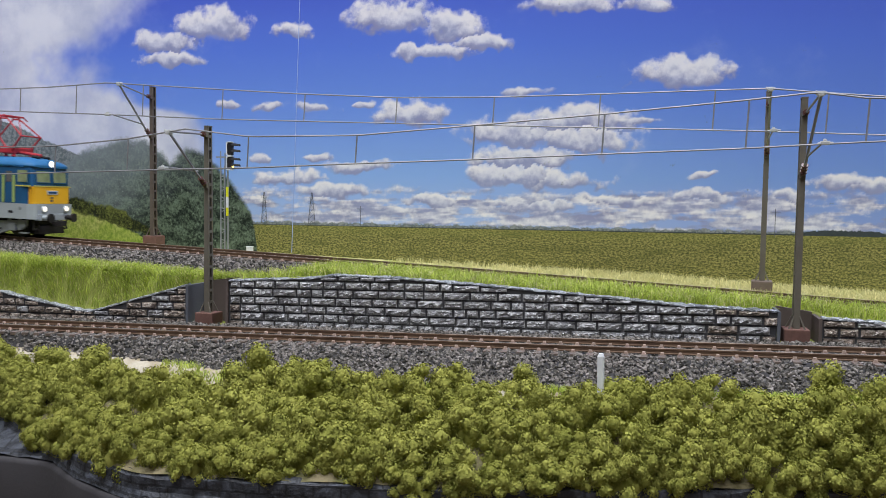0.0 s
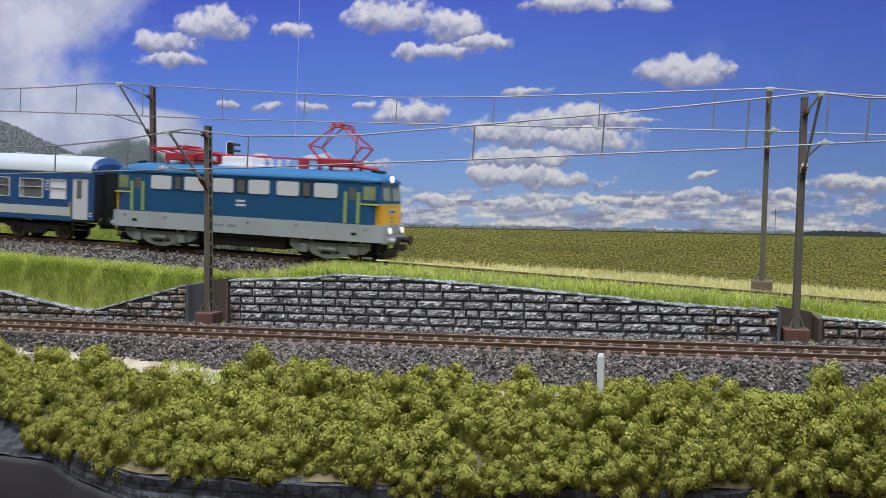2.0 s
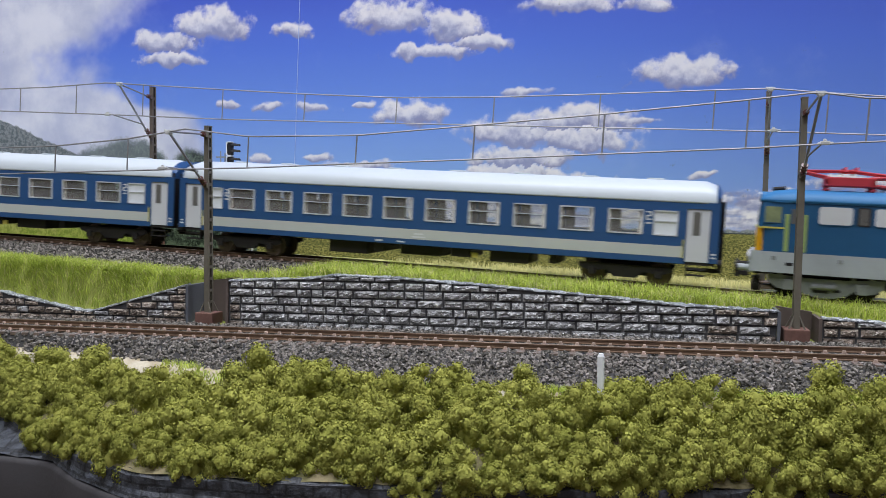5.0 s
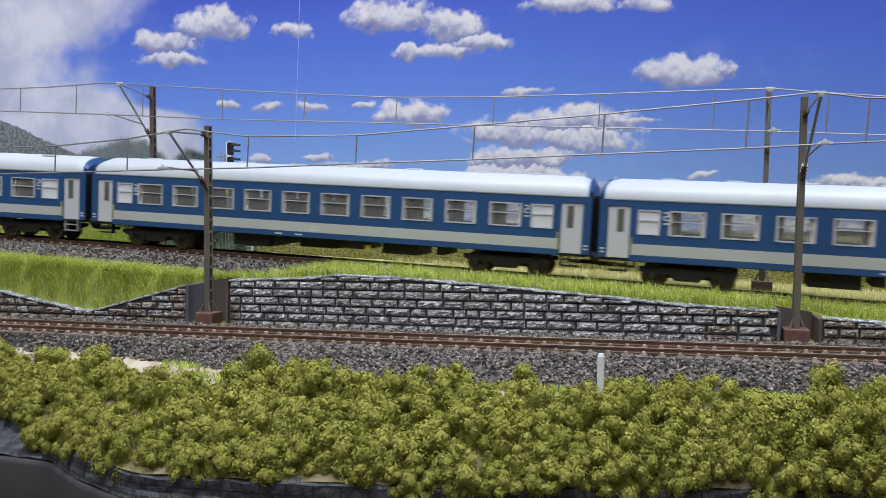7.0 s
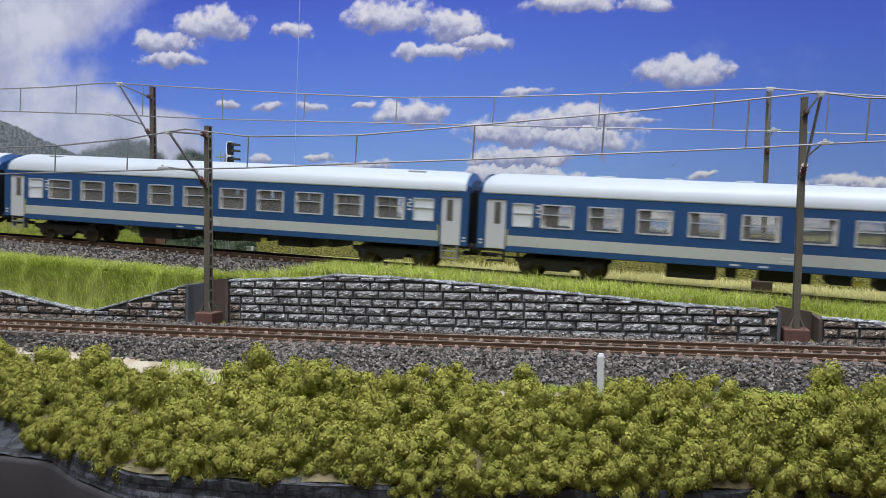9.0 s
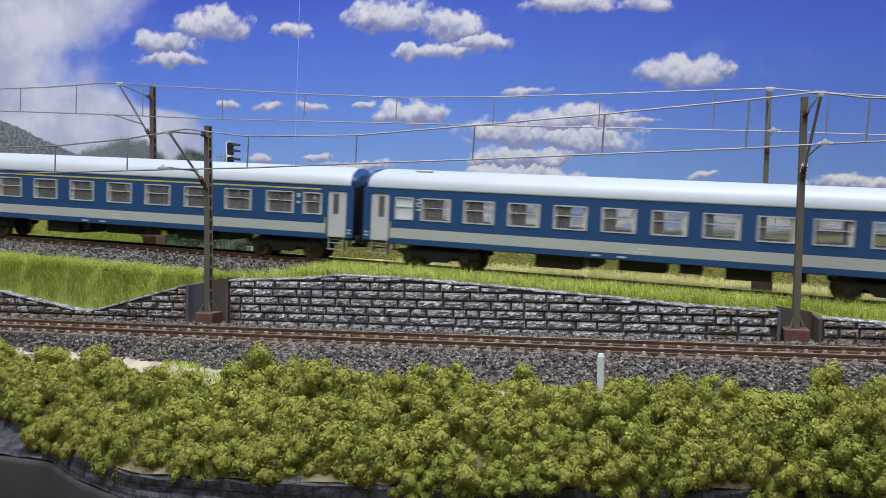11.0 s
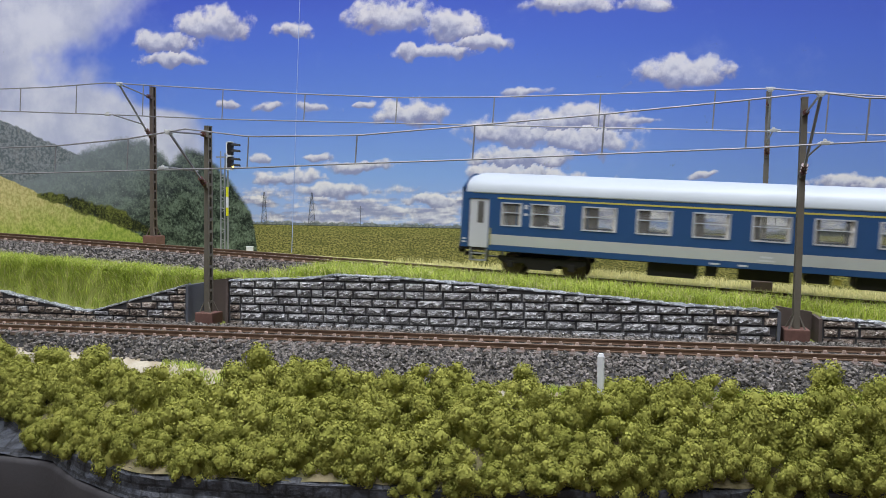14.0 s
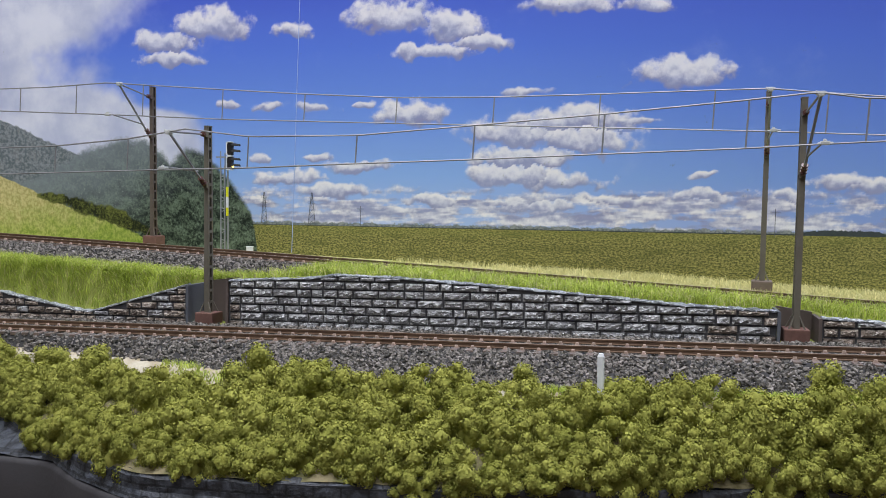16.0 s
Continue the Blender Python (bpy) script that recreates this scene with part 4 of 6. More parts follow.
def signal():
    top = empty("railway_signal", "colour light signal with two black hooded heads and striped mast", "railway signal")
    p = rear.at(-145.5, -26, -3.3)
    top.matrix_world = place(p[0], p[1], p[2], 0, 0, -14)
    for x in (-3.6, -0.9):
        part("lattice_leg", boxes((x - 0.35, x + 0.35, -0.35, 0.35, 0, 52)), "lattice", top)
    for i in range(16):
        z = 1.5 + i * 3.2
        part("lattice_brace", rods(((-3.6, 0, z), (-0.9, 0, z + (1.6 if i % 2 else -1.2)), 0.25), n=4), "lattice", top)
    part("base_plate", boxes((-5.0, 2.2, -1.6, 1.6, 0, 0.8)), "lattice", top)
    part("mast_bracket", boxes((-6.5, 1.0, -0.5, 0.5, 57, 57.8), (-3.9, -3.3, -0.3, 0.3, 51, 61), (-0.9, -0.4, -0.3, 0.3, 51, 60)), "lattice", top)
    part("signal_post", rods(((1.2, 0, 0), (1.2, 0, 50), 0.45), n=8), "lattice", top)
    for i, (z0, z1, c) in enumerate(((22, 27, "stripe_yellow"), (27, 33.5, "white"), (33.5, 39.5, "stripe_yellow"))):
        part("mast_plate", boxes((0.4, 1.9, -0.9, -0.6, z0, z1)), c, top)
    for z in (50.0, 58.6):
        head = part("signal_head", boxes((1.4, 4.6, -1.6, 1.2, z, z + 7.6), bevel=0.5), "signal_black", top, "black head with white rim")
        part("white_rim", boxes((0.9, 1.5, -2.0, 1.4, z + 0.6, z + 7.0), (1.3, 4.4, -1.9, 1.3, z - 0.45, z + 0.05), (1.3, 4.4, -1.9, 1.3, z + 7.55, z + 8.0), (1.0, 1.9, -1.95, 1.35, z - 0.2, z + 0.9), (1.0, 1.9, -1.95, 1.35, z + 6.7, z + 7.8), bevel=0.2), "white", head, "white rim")
        for k, dz in enumerate((1.4, 5.0)):
            bm = bmesh.new()
            bmesh.ops.create_cone(bm, cap_ends=False, segments=12, radius1=1.45, radius2=1.25, depth=5.2, matrix=Matrix.Translation((6.6, -0.3, z + dz + 0.6)) @ Matrix.Rotation(radians(94), 4, "Y"))
            bmesh.ops.delete(bm, geom=[v for v in bm.verts if v.co.z < z + dz - 0.1], context="VERTS")
            bmesh.ops.solidify(bm, geom=bm.faces[:], thickness=0.25)
            part("hood", bm, "signal_black", head)
            part("lens", rods(((4.5, -0.3, z + dz + 0.4), (4.9, -0.3, z + dz + 0.4), 0.95), n=12), "lamp_yellow" if (z < 55 and k == 0) else "signal_black", head)
    return top


signal()


def trackside():
    p = front.at(67.8, 46, -10.5)
    ob = part("marker_post", loft([[Vector((sx * 1.1 * k, sy * 1.0 * k, z)) for sx, sy in ((-1, -1), (1, -1), (1, 1), (-1, 1))] for z, k in ((0, 1.0), (13.6, 0.92), (14.6, 0.6))]), "white", None)
    ob.matrix_world = place(p[0], p[1], p[2], 0, -1.2, -22)
    tagged(ob, "small white plastic marker post at the ballast edge", "marker post")
    p = rear.at(-128.5, -24, -3.4)
    ob = part("trackside_box", boxes((-1.7, 1.7, -1.3, 1.3, 0, 4.2), (-1.9, 1.9, -1.5, 1.5, 4.2, 4.8), bevel=0.2), "white", None)
    ob.matrix_world = place(p[0], p[1], p[2], 0, 0, -16)
    tagged(ob, "tiny white cabinet beside the raised track", "cabinet")


trackside()

# ---------------------------------------------------------------- train parts
MOVERS = []          # wheel sets with their radius


def wheelset(parent, x, r, tread="black"):
    """An axle with two flanged wheels; it turns about its own axle."""
    bm = bmesh.new()
    turn = Matrix.Rotation(radians(90), 4, "X")
    for y in (-8.2, 8.2):
        sg = 1 if y > 0 else -1
        bmesh.ops.create_cone(bm, cap_ends=True, segments=24, radius1=r, radius2=r, depth=2.2, matrix=Matrix.Translation((0, y, 0)) @ turn)
        bmesh.ops.create_cone(bm, cap_ends=True, segments=24, radius1=r + 0.8, radius2=r + 0.8, depth=0.6, matrix=Matrix.Translation((0, y - sg * 1.3, 0)) @ turn)
        bmesh.ops.create_cone(bm, cap_ends=True, segments=10, radius1=r * 0.3, radius2=r * 0.22, depth=1.2, matrix=Matrix.Translation((0, y + sg * 1.5, 0)) @ turn)
        for k in range(6):
            a = k * math.pi / 3
            box(bm, *sorted((math.cos(a) * r * 0.55 - 0.5, math.cos(a) * r * 0.55 + 0.5)), *sorted((y + sg * 1.0, y + sg * 1.35)), math.sin(a) * r * 0.55 - 0.5, math.sin(a) * r * 0.55 + 0.5)
    rod(bm, (0, -8, 0), (0, 8, 0), 1.0, 8)
    ob = part("wheelset", bm, tread, parent)
    ob.location = Vector((x, 0, r)) * MM
    MOVERS.append((ob, x, r))
    return ob


def section(half, z0, eave, crown, n=9):
    """Right half to left half outline of a body: straight sides to the eave, then an arched roof."""
    pts = [(-half, z0), (-half, eave)]
    for i in range(1, n):
        a = math.pi * i / n
        pts.append((-math.cos(a) * half * (1 - 0.04 * math.sin(a)), eave + (crown - eave) * math.sin(a) ** 0.75))
    return pts + [(half, eave), (half, z0)]


def cab_plan(x, half, end):
    """Half width of the locomotive at x, narrowing at the cab fronts."""
    d = end - abs(x)
    return half * (1 - 0.10 * max(0, 1 - d / 9.0) ** 1.5)


def locomotive():
    top = empty("electric_locomotive", "blue and grey electric locomotive with yellow cab fronts and red pantographs", "locomotive", group="train")
    half, L = 17.3, 83.2
    # skirt
    rings = []
    for x, k in ((-L, 0.86), (-L + 1.2, 0.93), (-L + 5, 1.0), (L - 5, 1.0), (L - 1.2, 0.93), (L, 0.86)):
        h = (half + 0.3) * k
        rings.append([Vector((x, y, z)) for y, z in ((-h, 11.4), (-h, 20.5), (h, 20.5), (h, 11.4))])
    part("skirt", loft(rings), "loco_grey", top, "light grey lower body")
    # upper body: sides up to the eave, cab fronts raked
    rings = []
    for x, k, in ((-L + 2.4, 0.84), (-L + 3.4, 0.93), (-L + 9, 1.0), (L - 9, 1.0), (L - 3.4, 0.93), (L - 2.4, 0.84)):
        h = half * k
        sg = 1 if x > 0 else -1
        end = abs(x) > L - 8
        rake = 1.2 if end else 0.0
        rings.append([Vector((x, -h, 20.45)), Vector((x, -h, 31.2)), Vector((x - sg * rake, -h * 0.985, 42.6)), Vector((x - sg * rake, h * 0.985, 42.6)), Vector((x, h, 31.2)), Vector((x, h, 20.45))])
    part("upper_body", loft(rings), "loco_blue", top, "deep blue body side")
    # roof
    rings = []
    for x, k, c in ((-L + 2.6, 0.80, 43.6), (-L + 4.0, 0.9, 45.6), (-L + 8.5, 0.985, 47.6), (-L + 15, 1.0, 48.4), (L - 15, 1.0, 48.4), (L - 8.5, 0.985, 47.6), (L - 4.0, 0.9, 45.6), (L - 2.6, 0.80, 43.6)):
        h = half * k * 1.015
        rings.append([Vector((x, y, z)) for y, z in section(h, 42.3, 43.4, max(c, 43.6))])
    roof = part("roof", loft(rings), "roof_blue", top, "lighter blue arched roof")
    for f in roof.data.polygons:
        f.use_smooth = abs(f.normal.x) < 0.9
    part("gutter", boxes((-L + 8, L - 8, -half - 0.25, -half + 0.2, 42.2, 42.7), (-L + 8, L - 8, half - 0.2, half + 0.25, 42.2, 42.7)), "roof_blue", top)
    # windows of the machine room and grilles between
    edges = ((-57.0, -43.1), (-35.4, -21.8), (-17.6, -4.0), (4.5, 17.9), (21.4, 35.1), (43.3, 57.4))
    pans = ((-41.9, -36.4), (-3.0, 3.4), (36.2, 42.2))
    for sy in (-1, 1):
        y = sy * (half + 0.02)
        for a, b in edges:
            w = part("window", rounded(a, b, *sorted((y, y + sy * 0.25)), 33.1, 41.4, 1.5), "loco_blue", top)
            part("silver_pane", rounded(a + 0.4, b - 0.4, *sorted((y + sy * 0.1, y + sy * 0.35)), 33.5, 41.0, 1.2), "silver", w, "blank silver pane")
        for a, b in pans:
            w = part("window", rounded(a, b, *sorted((y, y + sy * 0.22)), 33.3, 41.2, 1.0), "signal_black", top)
            part("pane", boxes((a + 0.9, b - 0.9, *sorted((y + sy * 0.1, y + sy * 0.3)), 33.9, 40.7)), "brown_pane", w)
        for sx in (-1, 1):
            for x in (61.8, 69.0):
                part("handrail", boxes((sx * x - 0.9, sx * x + 0.9, *sorted((y, y + sy * 0.7)), 20.9, 37.2), bevel=0.2), "rail_yellow", top)
            d = part("cab_door", boxes((*sorted((sx * 63.1, sx * 67.7)), *sorted((y, y + sy * 0.12)), 20.9, 40.0)), "loco_blue", top)
            part("door_pane", boxes((*sorted((sx * 63.5, sx * 67.4)), *sorted((y + sy * 0.1, y + sy * 0.25)), 33.0, 39.4), bevel=0.1), "brown_pane", d)
            c = part("cab_window", boxes((*sorted((sx * 71.2, sx * 78.4)), *sorted((y - sy * 0.45, y + sy * 0.1)), 33.0, 40.6), bevel=0.1), "loco_blue", top)
            part("pane", boxes((*sorted((sx * 71.5, sx * 78.1)), *sorted((y - sy * 0.2, y + sy * 0.22)), 33.3, 40.3)), "cab_pane", c)
            part("stripe", boxes((*sorted((sx * 70.2, sx * 80.2)), *sorted((y - sy * 1.2, y + sy * 0.25)), 30.7, 31.4)), "pale_yellow", top)
        for x in (-73.5, -47, 5, 34, 73.5):
            part("vent", boxes((x - 0.9, x + 0.9, *sorted((y, y + sy * 0.45)), 17.0, 18.6)), "bogie_grey", top)
        for x in (-67, 67):
            part("step_recess", boxes((x - 1.6, x + 1.6, *sorted((y, y + sy * 0.4)), 14.7, 16.1)), "signal_black", top)
        for x0, x1 in ((-22, -19.5), (-16, -10), (-7.5, -2)):
            part("lettering", boxes((x0, x1, *sorted((y, y + sy * 0.36)), 14.9, 16.2)), "bogie_grey", top)
        part("number_plate", boxes((-2.6, 2.8, *sorted((y, y + sy * 0.15)), 28.6, 29.9), (-2.9, 3.2, *sorted((y, y + sy * 0.15)), 26.4, 27.7)), "silver", top)
    # cab fronts
    for sx in (-1, 1):
        X = L - 2.3
        h = half * 0.845
        f = lambda x0, x1, y0, y1, z0, z1: (*sorted((sx * x0, sx * x1)), y0, y1, z0, z1)
        part("front_panel", boxes(f(X - 2.0, X + 0.35, -h, h, 20.6, 30.9), bevel=0.35), "yellow", top, "yellow front panel")
        for sy in (-1, 1):
            rings = [[Vector((sx * x, sy * y, z)) for z in (20.6, 30.9)] for x, y in ((X + 0.25, h - 0.05), (X - 0.8, half * 0.935 + 0.12), (X - 2.4, half * 0.955 + 0.12))]
            bm = loft(rings, closed=False, caps=False)
            bmesh.ops.solidify(bm, geom=bm.faces[:], thickness=0.15)
            part("corner_panel", bm, "yellow", top)
        part("front_stripe", boxes(f(X - 1.5, X + 0.6, -h - 0.3, h + 0.3, 30.8, 31.5)), "pale_yellow", top)
        for sy in (-1, 1):
            y0, y1 = sorted((sy * 1.2, sy * (h - 1.6)))
            bm = bmesh.new()
            ring = lambda d: [Vector((sx * (X + d - 0.10 * (z - 31.2) + 0.15), y, z)) for y, z in ((y0, 33.0), (y1, 33.0), (y1, 40.6), (y0, 40.6))]
            fr = part("windscreen", loft([ring(-0.7), ring(0.1)]), "loco_blue", top)
            ring2 = lambda d: [Vector((sx * (X + d - 0.10 * (z - 31.2) + 0.15), y, z)) for y, z in ((y0 + 0.5, 33.5), (y1 - 0.5, 33.5), (y1 - 0.5, 40.1), (y0 + 0.5, 40.1))]
            part("pane", loft([ring2(-0.3), ring2(0.25)]), "cab_pane", fr)
            lamp = part("headlight", rods(((sx * (L - 1.0), sy * 9.4, 17.6), (sx * (L + 0.9), sy * 9.4, 17.6), 1.9), n=16), "silver", top, "round silver headlight")
            part("lens", rods(((sx * (L + 0.6), sy * 9.4, 17.6), (sx * (L + 1.15), sy * 9.4, 17.6), 1.45), n=16), "lamp_white" if sx > 0 else "silver", lamp)
            buf = part("buffer", rods(((sx * L, sy * 10, 12.4), (sx * (L + 5.0), sy * 10, 12.4), 1.5), n=12), "loco_grey" if sy < 0 else "black", top)
            part("buffer_head", rods(((sx * (L + 5.0), sy * 10, 12.4), (sx * (L + 6.2), sy * 10, 12.4), 2.7), n=16), "black", buf)
            part("footstep", boxes(f(L - 3.5, L - 2.0, sy * 12 - 2.5, sy * 12 + 2.5, 5, 5.8), f(L - 3.2, L - 2.4, sy * 12 - 2.4, sy * 12 - 1.9, 5, 12), f(L - 3.2, L - 2.4, sy * 12 + 1.9, sy * 12 + 2.4, 5, 12)), "black", top)
        part("buffer_beam", boxes(f(L - 2.5, L + 0.5, -14, 14, 10.6, 14.6), bevel=0.4), "loco_grey", top)
        part("nameplate", boxes(f(X, X + 0.7, -4.5, 4.5, 26.2, 28.6), bevel=0.1), "silver", top)
        part("lettering", boxes(f(X, X + 0.8, -3.6, 3.6, 26.8, 28.0)), "coach_blue", top)
        part("lettering", boxes(f(X, X + 0.5, -1.6, 1.0, 22.0, 22.8), f(X, X + 0.5, -1.6, 1.0, 23.8, 24.6)), "brown_pane", top)
        lamp = part("top_light", rods(((sx * (X - 6), 0, 44.6), (sx * (X - 0.6), 0, 44.6), 2.3), n=16), "roof_blue", top)
        part("lens", rods(((sx * (X - 0.7), 0, 44.6), (sx * (X - 0.1), 0, 44.6), 1.9), n=16), "lamp_white" if sx > 0 else "silver", lamp)
        part("coupler", boxes(f(L, L + 5.5, -1.6, 1.6, 8.0, 10.0), f(L + 4.0, L + 6.2, -3.0, 3.0, 7.2, 10.6), bevel=0.3), "black", top)
        part("snow_plough", boxes(f(L - 5, L - 1.5, -11, 11, 2.4, 7.5), bevel=0.6), "black", top)
        part("horn", rods(((sx * 70, -4, 48.8), (sx * 75.5, -4, 48.2), 0.8), ((sx * 70, 4, 48.8), (sx * 75.5, 4, 48.2), 0.8), n=8), "black", top)
    # bogies
    for c in (-52, 52):
        bogie = part("bogie", boxes((c - 22, c + 22, -9.5, 9.5, 4.0, 10.5), bevel=0.6), "black", top)
        for sy in (-1, 1):
            prof = ((-23, 10.6), (-23, 7.2), (-19.5, 4.6), (-16.5, 4.2), (-13, 6.0), (-9, 3.2), (-3.5, 1.4), (3.5, 1.4), (9, 3.2), (13, 6.0), (16.5, 4.2), (19.5, 4.6), (23, 7.2), (23, 10.6), (8, 9.6), (-8, 9.6))
            bm = loft([[Vector((c + a, sy * 12.5, b)) for a, b in prof], [Vector((c + a, sy * 14.3, b)) for a, b in prof]])
            fr = part("bogie_frame", bm, "bogie_grey", bogie, "weathered light grey bogie frame")
            for a in (-14.5, 14.5):
                part("axle_box", boxes((c + a - 2.4, c + a + 2.4, *sorted((sy * 14.2, sy * 15.8)), 4.0, 8.6), bevel=0.4), "bogie_grey", bogie)
                part("spring", rods(*[((c + a + d, sy * 13.4, 6), (c + a + d, sy * 13.4, 11.4), 0.9) for d in (-3.6, 3.6)], n=8), "bogie_grey", bogie)
            part("brake_cylinder", rods(((c - 5.5, sy * 15.0, 6.3), (c + 4.5, sy * 15.0, 6.3), 1.2), n=10), "bogie_grey", bogie)
            part("slot", boxes((c - 4.5, c + 1.5, *sorted((sy * 14.2, sy * 14.45)), 3.6, 4.7), (c + 3.5, c + 6.2, *sorted((sy * 14.2, sy * 14.45)), 4.2, 5.4)), "signal_black", bogie)
            for a in (-25, 19.5):
                part("step_plate", boxes((c + a, c + a + 5.5, *sorted((sy * 13.5, sy * 15.5)), 2.6, 3.4)), "bogie_grey", bogie)
        for a in (-14.5, 14.5):
            wheelset(top, c + a, 6.7)
    part("underfloor_tank", boxes((-26, 26, -13.5, 13.5, 4.2, 11.5), bevel=0.8), "black", top)
    part("chassis", boxes((-80, 80, -12, 12, 10.2, 12.0)), "black", top)
    # roof gear
    part("equipment_box", boxes((-19, -0.5, -6.5, 6.5, 48.0, 53.8), bevel=0.9), "white", top, "white roof equipment box")
    part("roof_walk", boxes((-19.5, 16, -8.5, 8.5, 47.6, 48.9)), "white", top)
    part("box_lid", boxes((-18, -1.5, -6.0, 6.0, 53.8, 54.3)), "red", top)
    for x in (3.5, 8.5, 13.5, 19, -27, -31):
        part("roof_insulator", rods(*[((x, 0, 48.2 + k), (x, 0, 48.9 + k), 1.35 if k % 2 else 0.95) for k in range(5)], n=10), "white", top)
    for x in (28.5, -23):
        part("switch_gear", boxes((x - 2.4, x + 2.4, -2.2, 2.2, 48, 54.2), bevel=0.5), "red", top)
    part("bus_bar", rods(((-36, 0, 54.4), (40, 0, 53.6), 0.5), ((-36, -4, 54.0), (10, -4, 54.2), 0.4), n=6), "red", top)
    pantograph(top, 50.5, True)
    pantograph(top, -44.5, False)
    return top


def pantograph(top, x, raised):
    base = part("pantograph", boxes((x - 10, x + 10, -8.6, -6.6, 50.2, 54.2), (x - 10, x + 10, 6.6, 8.6, 50.2, 54.2), (x - 10, x - 7.6, -8.6, 8.6, 50.6, 53.6), (x + 7.6, x + 10, -8.6, 8.6, 50.6, 53.6), (x - 3.5, x + 3.5, -7, 7, 50.8, 53.8), bevel=0.4),
                "red", top, "red diamond pantograph, raised" if raised else "red diamond pantograph, folded down")
    for sx in (-1, 1):
        for sy in (-1, 1):
            part("foot_insulator", rods(*[((x + sx * 9, sy * 7, 47.6 + 0.8 * k), (x + sx * 9, sy * 7, 48.3 + 0.8 * k), 1.3 if k % 2 else 0.9) for k in range(4)], n=8), "red", base)
    part("spring_box", rods(((x + 8, -2, 51.0), (x + 21, -2, 49.6), 0.9), ((x + 8, 2, 51.0), (x + 21, 2, 49.6), 0.9), n=8), "red", base)
    if raised:
        for sx in (-1, 1):
            for sy in (-1, 1):
                part("lower_arm", rods(((x + sx * 8.5, sy * 7.4, 53.0), (x + sx * 15.2, sy * 8.2, 60.8), 0.6)), "red", base)
                part("upper_arm", rods(((x + sx * 15.2, sy * 8.2, 60.8), (x + sx * 2.0, sy * 5.0, 71.6), 0.5)), "red", base)
            part("elbow_bar", rods(((x + sx * 15.2, -8.6, 60.8), (x + sx * 15.2, 8.6, 60.8), 0.45)), "red", base)
        part("arm_brace", rods(((x + 15.2, -8.2, 60.8), (x + 2, 5, 71.6), 0.3), ((x - 15.2, 8.2, 60.8), (x - 2, -5, 71.6), 0.3)), "red", base)
        z, a = 71.6, 1.0
    else:
        for sy in (-1, 1):
            part("lower_arm", rods(((x - 8.5, sy * 7.4, 54.0), (x - 20, sy * 8.0, 56.6), 0.55), ((x + 8.5, sy * 7.4, 54.0), (x + 22, sy * 8.0, 54.6), 0.55)), "red", base)
            part("upper_arm", rods(((x - 20, sy * 8, 56.6), (x + 2, sy * 5, 57.2), 0.5), ((x + 22, sy * 8, 54.6), (x + 1, sy * 5, 57.0), 0.5)), "red", base)
        for ex, ez in ((-20, 56.6), (22, 54.6)):
            part("elbow_bar", rods(((x + ex, -8.4, ez), (x + ex, 8.4, ez), 0.5)), "red", base)
        z = 57.0
    rows = []
    for d in (-2.3, 2.3):
        rows += [((x + d, -8.5, z + 1.2), (x + d, 8.5, z + 1.2), 0.55), ((x + d, -8.5, z + 1.2), (x + d, -11.8, z - 0.9), 0.45), ((x + d, 8.5, z + 1.2), (x + d, 11.8, z - 0.9), 0.45), ((x + d, -5, z - 0.6), (x + d, -5, z + 1.2), 0.45), ((x + d, 5, z - 0.6), (x + d, 5, z + 1.2), 0.45)]
    rows += [((x - 2.3, y, z - 0.3), (x + 2.3, y, z - 0.3), 0.45) for y in (-5, 5)]
    part("collector_head", rods(*rows), "red", base)


# ---------------------------------------------------------------- coaches


